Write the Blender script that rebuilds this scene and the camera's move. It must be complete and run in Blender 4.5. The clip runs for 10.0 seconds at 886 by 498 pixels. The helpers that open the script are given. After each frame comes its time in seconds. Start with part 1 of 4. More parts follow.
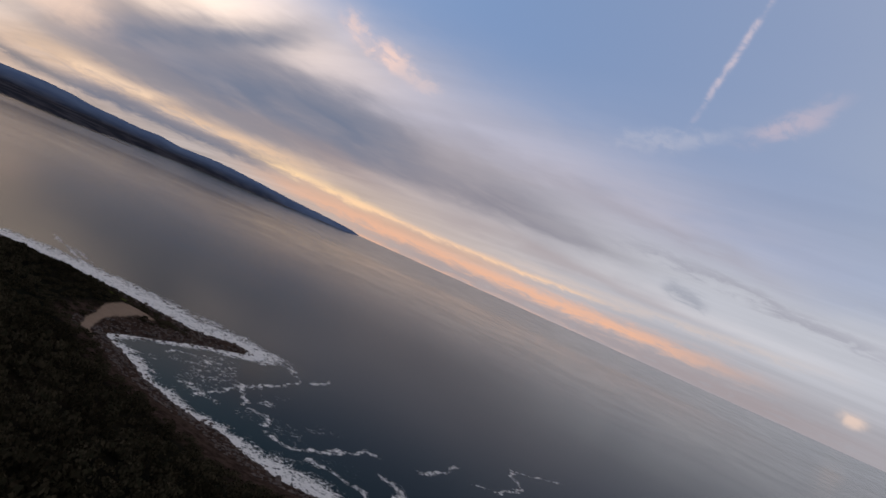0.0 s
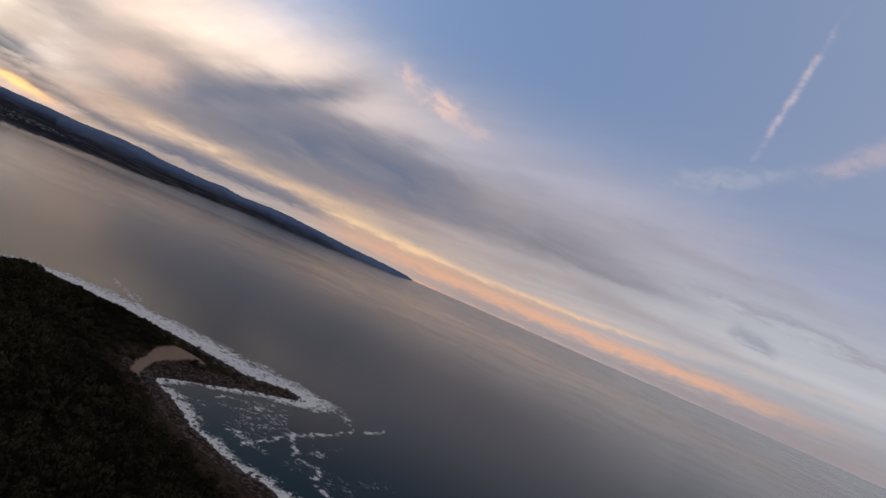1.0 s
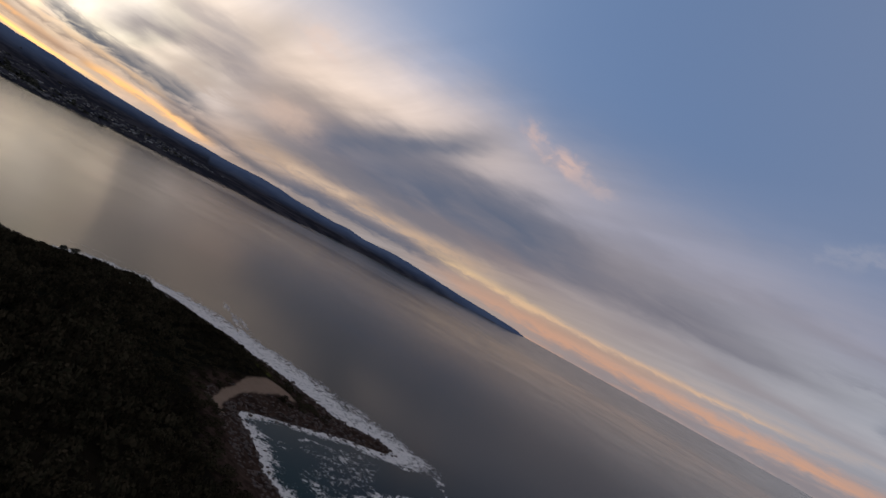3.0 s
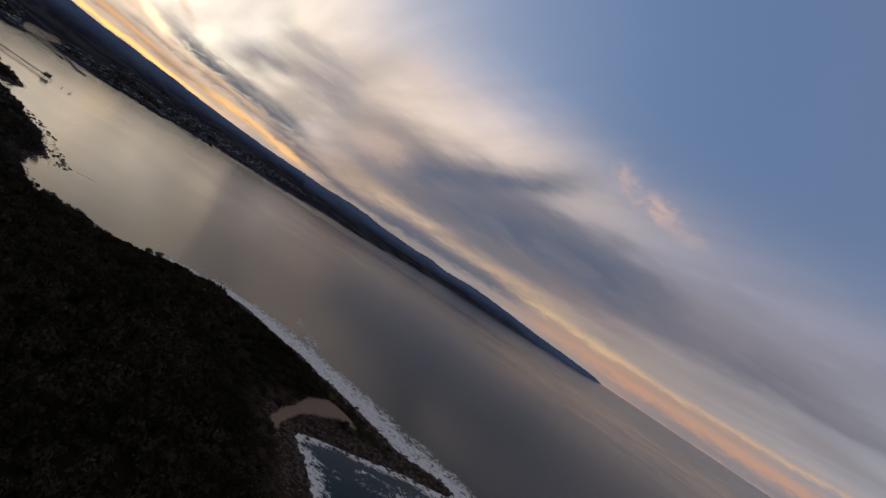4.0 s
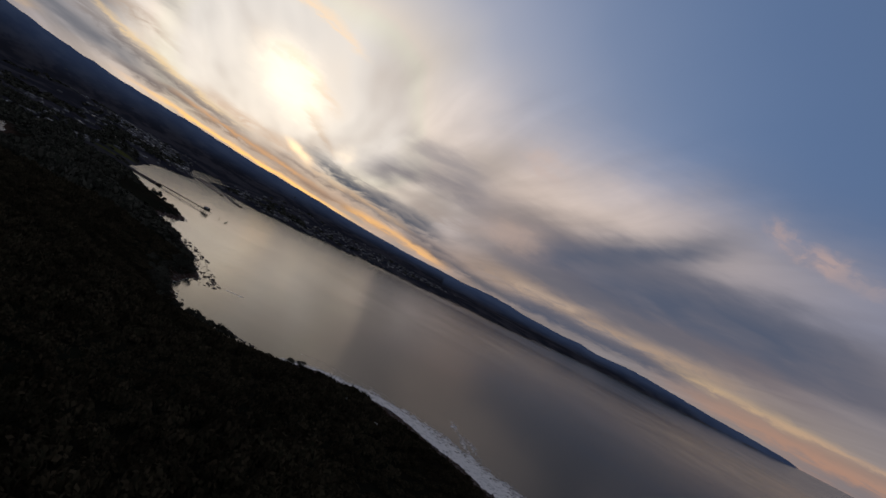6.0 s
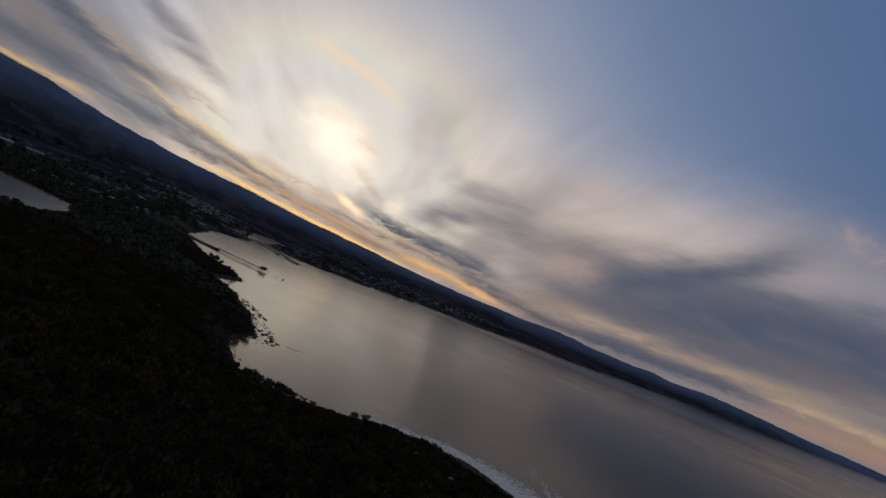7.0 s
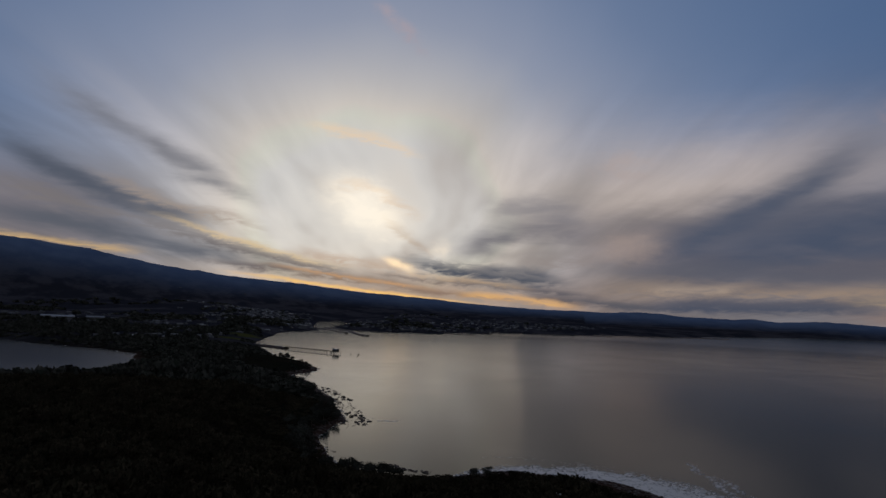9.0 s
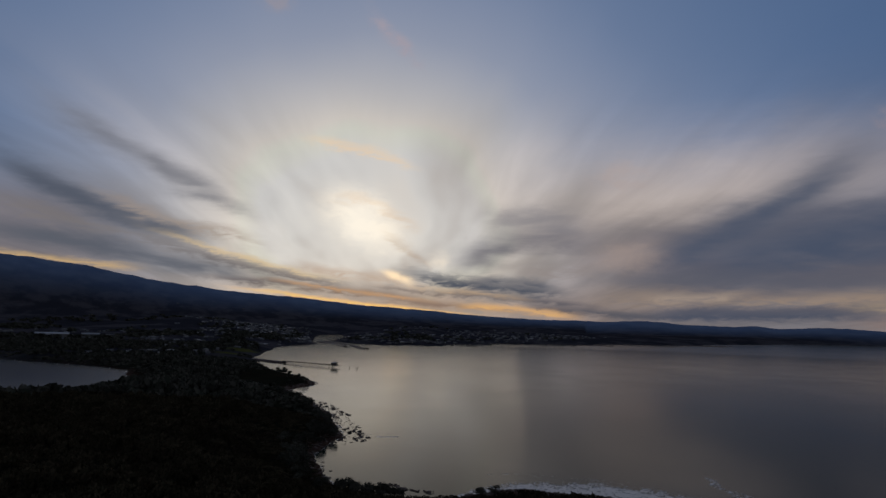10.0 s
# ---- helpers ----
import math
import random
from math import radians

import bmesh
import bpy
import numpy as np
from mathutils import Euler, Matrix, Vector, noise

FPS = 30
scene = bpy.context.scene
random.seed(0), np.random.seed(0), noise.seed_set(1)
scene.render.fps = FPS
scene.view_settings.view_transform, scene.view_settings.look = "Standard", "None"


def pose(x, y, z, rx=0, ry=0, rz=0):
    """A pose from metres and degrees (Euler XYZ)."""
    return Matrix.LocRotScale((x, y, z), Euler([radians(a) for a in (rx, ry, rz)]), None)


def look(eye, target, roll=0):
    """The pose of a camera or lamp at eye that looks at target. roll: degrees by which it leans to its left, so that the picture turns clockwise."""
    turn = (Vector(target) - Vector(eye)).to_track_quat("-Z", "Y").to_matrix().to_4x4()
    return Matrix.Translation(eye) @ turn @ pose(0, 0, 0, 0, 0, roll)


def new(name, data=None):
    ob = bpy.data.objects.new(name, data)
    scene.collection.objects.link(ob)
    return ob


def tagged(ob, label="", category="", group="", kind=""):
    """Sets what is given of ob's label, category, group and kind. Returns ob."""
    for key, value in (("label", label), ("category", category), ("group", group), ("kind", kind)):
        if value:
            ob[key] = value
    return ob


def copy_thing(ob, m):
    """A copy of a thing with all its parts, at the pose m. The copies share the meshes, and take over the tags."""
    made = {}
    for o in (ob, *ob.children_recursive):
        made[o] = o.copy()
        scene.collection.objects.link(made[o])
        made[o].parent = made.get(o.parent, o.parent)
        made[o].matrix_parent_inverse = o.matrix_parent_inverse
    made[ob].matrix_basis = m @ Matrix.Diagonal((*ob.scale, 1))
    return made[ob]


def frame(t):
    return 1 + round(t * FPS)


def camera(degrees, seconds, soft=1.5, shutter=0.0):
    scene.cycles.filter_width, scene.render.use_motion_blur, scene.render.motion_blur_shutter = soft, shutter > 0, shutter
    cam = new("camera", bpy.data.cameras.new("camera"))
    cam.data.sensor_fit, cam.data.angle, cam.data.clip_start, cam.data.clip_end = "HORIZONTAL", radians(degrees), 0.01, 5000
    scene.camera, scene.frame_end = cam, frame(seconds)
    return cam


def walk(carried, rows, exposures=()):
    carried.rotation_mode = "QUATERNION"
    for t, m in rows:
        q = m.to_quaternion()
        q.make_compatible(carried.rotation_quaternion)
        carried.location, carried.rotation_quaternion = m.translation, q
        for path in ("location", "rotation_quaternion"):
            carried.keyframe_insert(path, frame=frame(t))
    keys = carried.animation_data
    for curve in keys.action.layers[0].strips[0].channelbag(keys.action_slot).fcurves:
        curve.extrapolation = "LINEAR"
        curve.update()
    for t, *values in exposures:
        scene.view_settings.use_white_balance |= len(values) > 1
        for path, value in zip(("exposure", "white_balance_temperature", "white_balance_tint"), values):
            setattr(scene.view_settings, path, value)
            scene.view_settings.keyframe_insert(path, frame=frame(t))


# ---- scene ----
cam = camera(70.96, 10.0, soft=1.5)
PATH = [
    (0, pose(-4.68, -0.83, 99.86, 91.51, 0, -9.42) @ pose(0, 0, 0, 0, 0, 24.05)),
    (0.5, pose(-3.73, 9.37, 97.91, 92.43, 0, -6.28) @ pose(0, 0, 0, 0, 0, 24.10)),
    (1, pose(-3.14, 19.44, 96.26, 93.28, 0, -3.19) @ pose(0, 0, 0, 0, 0, 23.64)),
    (1.5, pose(-2.80, 29.38, 95.01, 93.88, 0, -0.35) @ pose(0, 0, 0, 0, 0, 23.14)),
    (2, pose(-2.53, 39.38, 94.21, 93.97, 0, 2.39) @ pose(0, 0, 0, 0, 0, 23.89)),
    (2.5, pose(-2.76, 49.41, 93.49, 93.55, 0, 5.08) @ pose(0, 0, 0, 0, 0, 25.80)),
    (4, pose(-4.77, 80.02, 90.81, 91.88, 0, 16.48) @ pose(0, 0, 0, 0, 0, 33.55)),
    (4.5, pose(-7.62, 89.99, 89.50, 91.71, 0, 20.75) @ pose(0, 0, 0, 0, 0, 32.82)),
    (5, pose(-11.80, 99.99, 87.94, 91.68, 0, 24.50) @ pose(0, 0, 0, 0, 0, 31.39)),
    (5.5, pose(-17.48, 109.84, 86.42, 91.88, 0, 28.15) @ pose(0, 0, 0, 0, 0, 28.95)),
    (6, pose(-23.55, 119.33, 85.07, 92.55, 0, 31.64) @ pose(0, 0, 0, 0, 0, 27.29)),
    (7.5, pose(-42.08, 145.40, 80.60, 94.53, 0, 41.42) @ pose(0, 0, 0, 0, 0, 18.56)),
    (8, pose(-48.31, 153.42, 79.24, 94.93, 0, 42.86) @ pose(0, 0, 0, 0, 0, 11.76)),
    (8.5, pose(-54.62, 160.83, 78.01, 95.40, 0, 43.27) @ pose(0, 0, 0, 0, 0, 5.73)),
    (9, pose(-61.02, 167.71, 77.06, 95.96, 0, 43.21) @ pose(0, 0, 0, 0, 0, 2.50)),
    (9.5, pose(-67.40, 174.28, 76.21, 96.57, 0, 43.14) @ pose(0, 0, 0, 0, 0, 1.66)),
    (10, pose(-73.82, 180.56, 75.25, 97.06, 0, 43.13) @ pose(0, 0, 0, 0, 0, 1.61)),
]
EXPOSURES = [(0.0, 0.60, 7250, 11), (1.0, 0.45, 7250, 11), (2.5, 0.16, 7100, 11), (4.5, -0.14, 6900, 11), (6.0, -0.40, 6700, 11),
             (7.5, -0.68, 6450, 10), (10.0, -0.78, 6250, 9)]
walk(cam, PATH, EXPOSURES)

SUN_AZ, SUN_EL = 50.5, 9.0     # degrees, counted to the left of straight ahead, and up


# ---- small node language ----
class Nodes:
    """Builds shader maths in a node tree; numbers and sockets may be mixed."""

    def __init__(self, tree):
        self.tree = tree
        tree.nodes.clear()

    def add(self, kind):
        return self.tree.nodes.new(kind)

    def put(self, socket, value):
        if isinstance(value, bpy.types.NodeSocket):
            self.tree.links.new(value, socket)
        elif isinstance(value, (tuple, list)) and len(value) == 3 and len(socket.default_value) == 4:
            socket.default_value = (*value, 1)
        else:
            socket.default_value = value

    def m(self, op, a, b=0.0, c=0.0, clamp=False):
        n = self.add("ShaderNodeMath")
        n.operation, n.use_clamp = op, clamp
        for i, v in enumerate((a, b, c)):
            self.put(n.inputs[i], v)
        return n.outputs[0]

    def sum(self, *a):
        r = a[0]
        for b in a[1:]:
            r = self.m("ADD", r, b)
        return r

    def mul(self, *a):
        r = a[0]
        for b in a[1:]:
            r = self.m("MULTIPLY", r, b)
        return r

    def sub(self, a, b):
        return self.m("SUBTRACT", a, b)

    def step(self, x, lo, hi, a=0.0, b=1.0):
        n = self.add("ShaderNodeMapRange")
        n.interpolation_type = "SMOOTHSTEP"
        for i, v in enumerate((x, lo, hi, a, b)):
            self.put(n.inputs[i], v)
        return n.outputs[0]

    def vec(self, x, y=0.0, z=0.0):
        n = self.add("ShaderNodeCombineXYZ")
        for i, v in enumerate((x, y, z)):
            self.put(n.inputs[i], v)
        return n.outputs[0]

    def xyz(self, v):
        n = self.add("ShaderNodeSeparateXYZ")
        self.put(n.inputs[0], v)
        return n.outputs[0], n.outputs[1], n.outputs[2]

    def noise(self, v, scale=1.0, detail=4.0, rough=0.5, warp=0.0):
        n = self.add("ShaderNodeTexNoise")
        for k, w in (("Vector", v), ("Scale", scale), ("Detail", detail), ("Roughness", rough), ("Distortion", warp)):
            self.put(n.inputs[k], w)
        return n.outputs[0]

    def mix(self, f, a, b):
        n = self.add("ShaderNodeMix")
        n.data_type = "RGBA"
        for i, v in ((0, f), (6, a), (7, b)):
            self.put(n.inputs[i], v)
        return n.outputs[2]

    def scale(self, col, f):
        n = self.add("ShaderNodeVectorMath")
        n.operation = "SCALE"
        self.put(n.inputs[0], col)
        self.put(n.inputs[3], f)
        return n.outputs[0]

    def plus(self, a, b):
        n = self.add("ShaderNodeVectorMath")
        self.put(n.inputs[0], a)
        self.put(n.inputs[1], b)
        return n.outputs[0]

    def attr(self, name):
        n = self.add("ShaderNodeAttribute")
        n.attribute_name = name
        return n.outputs["Fac"]

    def bell(self, x, mid, width):
        d = self.m("DIVIDE", self.sub(x, mid), width)
        return self.m("EXPONENT", self.mul(d, d, -1.0))


# ---- world: a clear evening sky behind veils and banks of cloud ----
world = bpy.data.worlds.new("evening_sky")
scene.world = world
world.use_nodes = True
W = Nodes(world.node_tree)
sky_tex = W.add("ShaderNodeTexSky")
sky_tex.sky_type, sky_tex.sun_disc = "NISHITA", False
sky_tex.sun_elevation, sky_tex.sun_rotation = radians(SUN_EL), radians(-SUN_AZ)
sky_tex.air_density, sky_tex.dust_density, sky_tex.ozone_density = 1.0, 1.0, 2.0
gen = W.add("ShaderNodeTexCoord").outputs["Generated"]
dx, dy, dz0 = W.xyz(gen)
dz = W.m("ABSOLUTE", dz0)
W.put(sky_tex.inputs[0], W.vec(dx, dy, W.m("MAXIMUM", dz, 0.02)))
AZ = W.mul(W.m("ARCTAN2", W.mul(dx, -1.0), dy), 57.2958)
EL = W.mul(W.m("ARCSINE", dz), 57.2958)
sx, sy, sz = (-math.sin(radians(SUN_AZ)) * math.cos(radians(SUN_EL)), math.cos(radians(SUN_AZ)) * math.cos(radians(SUN_EL)),
              math.sin(radians(SUN_EL)))
cosine = W.sum(W.mul(dx, sx), W.mul(dy, sy), W.mul(dz, sz))
THETA = W.mul(W.m("ARCCOSINE", W.m("MINIMUM", cosine, 0.99999)), 57.2958)
wide, broad = W.bell(THETA, 0.0, 17.0), W.bell(THETA, 0.0, 42.0)

# noises of the cloud sheet: streaks in perspective that run towards the sunset, and flat ones along the horizon
STREAK = radians(46)
inv = W.m("DIVIDE", 1.0, W.sum(dz, 0.10))
U = W.mul(W.sum(W.mul(dx, -math.sin(STREAK)), W.mul(dy, math.cos(STREAK))), inv)
V = W.mul(W.sum(W.mul(dx, math.cos(STREAK)), W.mul(dy, math.sin(STREAK))), inv)
warp = W.sub(W.noise(W.vec(W.mul(U, 0.5), W.mul(V, 0.7), 3.3), 1.0, 2), 0.5)
Vw = W.sum(V, W.mul(warp, 0.4))
n_fan = W.noise(W.vec(W.mul(U, 0.34), W.mul(Vw, 1.5), 5.0), 1.0, 3, 0.5)
n_wide = W.noise(W.vec(W.mul(U, 0.30), W.mul(Vw, 0.8), 1.0), 1.0, 3, 0.5)
n_fine = W.noise(W.vec(W.mul(U, 0.7), W.mul(Vw, 4.0), 8.0), 1.0, 4, 0.55, 0.4)
n_flat = W.noise(W.vec(W.mul(AZ, 0.16), W.mul(EL, 0.75), 2.0), 1.0, 4, 0.5, 0.5)
n_rag = W.noise(W.vec(W.mul(AZ, 0.45), W.mul(EL, 1.9), 6.0), 1.0, 6, 0.64, 0.7)
n_puff = W.noise(W.vec(W.mul(AZ, 0.5), W.mul(EL, 0.75), 4.0), 1.0, 5, 0.55, 0.5)
n_soft = W.noise(W.vec(W.mul(AZ, 0.11), W.mul(EL, 0.34), 7.0), 1.0, 3, 0.5)
# the clouds' edges wander by this much, less so near the horizon
EW = W.sum(EL, W.mul(W.sum(W.mul(W.sub(n_soft, 0.5), 2.6), W.mul(W.sub(n_rag, 0.5), 0.7)), W.step(EL, 0.0, 9.0, 0.12, 1.0)))

# the glow spreads along the streaks, wider than it is high
SPREAD = W.sum(W.mul(THETA, 0.55), W.mul(W.m("SQRT", W.sum(W.mul(W.sub(AZ, SUN_AZ), W.sub(AZ, SUN_AZ), 0.55), W.mul(W.sub(EL, SUN_EL), W.sub(EL, SUN_EL), 1.35))), 0.45))
clear = W.scale(sky_tex.outputs[0], 0.075)
ramp = W.add("ShaderNodeValToRGB")
ramp.color_ramp.interpolation = "B_SPLINE"
STOPS = [(0, (3.3, 2.8, 2.05)), (4, (2.15, 1.84, 1.38)), (8.5, (1.26, 1.10, 0.90)), (13, (0.80, 0.77, 0.78)), (18.5, (0.46, 0.515, 0.69)),
         (28, (0.23, 0.325, 0.54)), (42, (0.115, 0.21, 0.425)), (60, (0.140, 0.215, 0.39)), (78, (0.19, 0.25, 0.41)), (95, (0.31, 0.36, 0.45))]
for k in range(len(STOPS) - 2):
    ramp.color_ramp.elements.new((k + 1) / len(STOPS))
for e, (deg, c) in zip(ramp.color_ramp.elements, STOPS):
    e.position, e.color = deg / 95.0, (*c, 1)
W.put(ramp.inputs[0], W.m("DIVIDE", W.sum(SPREAD, W.mul(warp, 3.0), W.mul(W.sub(n_wide, 0.5), 8.0), W.mul(W.sub(n_fan, 0.5), 6.0)), 95.0))
col = W.mix(0.12, ramp.outputs[0], clear)


def layer(col, mask, colour):
    return W.mix(mask, col, colour)


# veils lit by the low sun, fanning out above it
veil_lit = W.mix(wide, W.mix(broad, (0.40, 0.37, 0.42), (0.62, 0.57, 0.58)), (1.30, 1.12, 0.92))
col = layer(col, W.mul(W.step(n_fan, 0.40, 0.70), W.step(EL, 26, 12), W.step(AZ, 18, 34), 0.50), veil_lit)
# the pale sheet between the sunset and the open blue
sheet_mask = W.mul(W.bell(AZ, 12, 23), W.bell(EW, 12.0, 4.6), W.step(n_wide, 0.25, 0.6, 0.65, 1.0), 0.9)
col = layer(col, sheet_mask, W.mix(W.step(AZ, -10, 28), (0.37, 0.345, 0.395), (0.92, 0.77, 0.69)))
col = layer(col, W.mul(W.bell(AZ, 27, 9), W.bell(EW, 9.0, 4.5), 0.75), (0.98, 0.79, 0.64))
col = layer(col, W.mul(W.bell(AZ, -18, 20), W.bell(EW, 11.5, 4.6), W.step(n_soft, 0.2, 0.6, 0.55, 1.0), 0.8), (0.335, 0.335, 0.42))
# the low deck: mauve grey towards the sunset, pale blue away from it
deck = W.mul(W.step(EW, 12.5, 7.5), W.step(THETA, 13, 25), 0.92)
col = layer(col, deck, W.mix(W.step(AZ, -34, 2), (0.335, 0.365, 0.44), W.mix(W.step(EW, 2.0, 7.0), (0.36, 0.30, 0.275), (0.30, 0.265, 0.285))))
col = layer(col, W.mul(W.step(EL, 5.0, 1.0), W.step(AZ, -10, -34), 0.85), (0.225, 0.23, 0.275))
col = layer(col, W.mul(W.step(EL, 5.2, 1.6), W.bell(AZ, 47, 19), 0.8), (0.50, 0.32, 0.22))
col = layer(col, W.mul(W.step(EL, 3.2, 1.0), W.bell(AZ, 15, 10), 0.6), (0.25, 0.245, 0.28))
# streaks of light and shade in all of these
grain = W.mul(W.sum(W.mul(W.sub(n_fan, 0.5), 0.8), W.mul(W.sub(n_fine, 0.5), 0.55)), W.step(EL, 24, 12), W.step(THETA, 3, 12), W.step(AZ, -12, 22, 0.35, 1.0))
col = W.scale(col, W.sum(1.0, grain))


def stroke(col, a0, e0, am, em, a1, e1, width, colour, amount, rag):
    """A long bank of cloud through three points of the sky (degrees), its half width in degrees."""
    c2 = ((e1 - e0) / (a1 - a0) - (em - e0) / (am - a0)) / (a1 - am)
    c1 = (em - e0) / (am - a0) - c2 * (am + a0)
    c0 = e0 - c1 * a0 - c2 * a0 * a0
    mid = W.sum(c0, W.mul(AZ, W.sum(c1, W.mul(AZ, c2))))
    soft = max(0.22 * (a0 - a1), 0.6)
    ends = W.mul(W.step(AZ, a0 + soft, a0 - soft), W.step(AZ, a1 - soft, a1 + soft))
    tear = n_rag if width < 0.8 else n_flat
    q = W.m("DIVIDE", W.sum(W.sub(EW, mid), W.mul(W.sub(tear, 0.5), (2.6 if width < 0.8 else 1.0) * width)), width)
    body = W.m("EXPONENT", W.mul(q, q, -1.0))
    torn = W.sum(1.0 - rag, W.mul(W.step(tear, 0.34, 0.62), rag))
    return W.mix(W.mul(body, ends, torn, amount), col, colour)


def patch(col, az, el, raz, rel, lean, colour, amount, rag=0.7, lo=0.38, hi=0.62):
    """One cloud of the sky, a ragged soft patch: its middle, half widths and lean in degrees."""
    a, e, c, s = W.sub(AZ, az), W.sub(EW, el), math.cos(radians(lean)), math.sin(radians(lean))
    p = W.m("DIVIDE", W.sum(W.mul(a, c), W.mul(e, s)), raz)
    q = W.m("DIVIDE", W.sub(W.mul(e, c), W.mul(a, s)), rel)
    r = W.m("EXPONENT", W.mul(W.sum(W.mul(p, p), W.mul(q, q)), -1.0))
    cloud = W.step(W.sum(W.mul(r, 1.0 - rag), W.mul(r, W.step(n_puff, lo, hi), rag)), 0.06, 0.95)
    return W.mix(W.mul(cloud, amount), col, colour)


# warm grey folds across the glow
folds = W.mul(W.step(n_fan, 0.56, 0.34), W.step(THETA, 1.0, 5.0), W.step(THETA, 30, 16), W.step(EL, 22, 11), 0.62)
col = layer(col, folds, W.mix(wide, (0.34, 0.325, 0.34), (0.74, 0.60, 0.49)))
# banks over the open bay, from the sunset outwards
col = stroke(col, 27, 7.6, 8, 8.4, -12, 8.2, 1.6, (0.27, 0.235, 0.245), 0.45, 0.35)
col = stroke(col, 18, 8.8, 2, 9.6, -20, 10.2, 1.1, (0.21, 0.205, 0.25), 0.45, 0.35)
col = stroke(col, 11, 7.2, -2, 8.0, -20, 8.2, 1.6, (0.145, 0.16, 0.225), 0.60, 0.30)
col = stroke(col, 10, 5.2, -4, 6.6, -24, 6.9, 1.3, (0.15, 0.155, 0.205), 0.75, 0.30)
col = stroke(col, 24, 5.6, 12, 5.0, 0, 4.6, 0.9, (0.22, 0.175, 0.19), 0.65, 0.35)
col = stroke(col, -4, 11.6, -20, 11.4, -36, 10.0, 0.9, (0.235, 0.24, 0.31), 0.65, 0.35)
col = stroke(col, -24, 8.8, -34, 8.4, -46, 7.0, 0.55, (0.215, 0.23, 0.30), 0.70, 0.40)
col = stroke(col, -8, 4.0, -20, 4.9, -34, 4.4, 0.8, (0.245, 0.225, 0.26), 0.60, 0.40)
col = stroke(col, -20, 6.0, -30, 5.4, -44, 4.6, 0.8, (0.40, 0.42, 0.49), 0.60, 0.50)
col = stroke(col, -28.8, 6.5, -30.4, 6.3, -32.4, 6.0, 0.5, (0.215, 0.24, 0.31), 0.85, 0.25)
# the lit gap under the banks, and the peach band along the horizon
col = stroke(col, 27, 3.0, 16, 3.1, 4, 3.2, 0.75, (0.56, 0.40, 0.29), 0.80, 0.40)
col = stroke(col, 24, 1.7, 16, 1.9, 9, 2.2, 0.38, (0.15, 0.15, 0.195), 0.85, 0.25)
col = stroke(col, 8.6, 2.2, 4, 2.2, -4, 2.1, 0.42, (0.72, 0.52, 0.32), 0.80, 0.45)
col = stroke(col, 7, 1.3, -4, 1.6, -16, 2.2, 0.55, (0.40, 0.28, 0.235), 0.75, 0.30)
col = stroke(col, 5, 0.9, -14, 1.0, -34, 1.7, 0.65, (0.56, 0.325, 0.235), 0.92, 0.20)
col = stroke(col, 2, 2.1, -10, 2.3, -24, 2.9, 0.22, (0.66, 0.45, 0.31), 0.75, 0.45)
col = stroke(col, -2, 0.1, -20, 0.1, -46, 0.4, 0.55, (0.225, 0.205, 0.235), 0.80, 0.15)
col = stroke(col, -14, 3.2, -24, 3.4, -40, 4.2, 0.35, (0.42, 0.37, 0.37), 0.60, 0.50)
# the slate mass that widens away from the sunset
col = stroke(col, 25, 5.2, 16, 9.6, 9, 13.6, 1.7, (0.125, 0.15, 0.22), 0.92, 0.15)
col = stroke(col, 21, 4.6, 12, 7.2, -2, 8.6, 2.6, (0.10, 0.13, 0.205), 0.92, 0.15)
col = stroke(col, 27, 4.3, 20, 4.5, 4, 4.4, 1.1, (0.18, 0.18, 0.22), 0.75, 0.30)
col = stroke(col, 24.5, 2.9, 21, 2.9, 18, 3.1, 0.35, (0.62, 0.48, 0.38), 0.75, 0.45)
col = stroke(col, 26, 1.2, 17, 1.5, 8, 1.7, 0.42, (0.115, 0.13, 0.185), 0.92, 0.25)
col = patch(col, 26.5, 6.4, 4.0, 1.7, 0, (0.74, 0.55, 0.45), 0.45, 0.4, 0.2, 0.8)
col = patch(col, 27.0, 13.4, 3.0, 1.8, 0, (0.74, 0.58, 0.52), 0.40, 0.5)
# the grey cloud beside the sun, and the dark ragged bar below it
col = stroke(col, 41.5, 6.0, 36.5, 7.6, 30, 8.2, 1.5, (0.27, 0.25, 0.28), 0.90, 0.30)
col = stroke(col, 39, 9.6, 35.5, 9.8, 31, 9.4, 1.0, (0.36, 0.335, 0.36), 0.70, 0.45)
col = stroke(col, 36, 5.2, 33, 5.2, 29, 5.2, 0.7, (0.46, 0.38, 0.35), 0.60, 0.40)
col = stroke(col, 46.4, 4.4, 40, 3.8, 32, 3.2, 0.60, (0.13, 0.145, 0.185), 0.98, 0.25)
col = stroke(col, 40, 4.3, 36.5, 4.3, 33, 3.9, 0.45, (0.16, 0.17, 0.21), 0.90, 0.45)
col = stroke(col, 49, 3.3, 44, 3.0, 39, 2.9, 0.24, (0.34, 0.26, 0.225), 0.85, 0.40)
col = stroke(col, 42, 2.9, 36, 2.6, 29.5, 2.1, 0.34, (0.19, 0.175, 0.195), 0.90, 0.35)
col = stroke(col, 35, 1.9, 30, 1.6, 24, 1.2, 0.34, (0.15, 0.15, 0.18), 0.92, 0.30)
col = stroke(col, 46, 3.5, 41, 3.1, 36, 2.7, 0.22, (0.90, 0.62, 0.38), 0.65, 0.50)
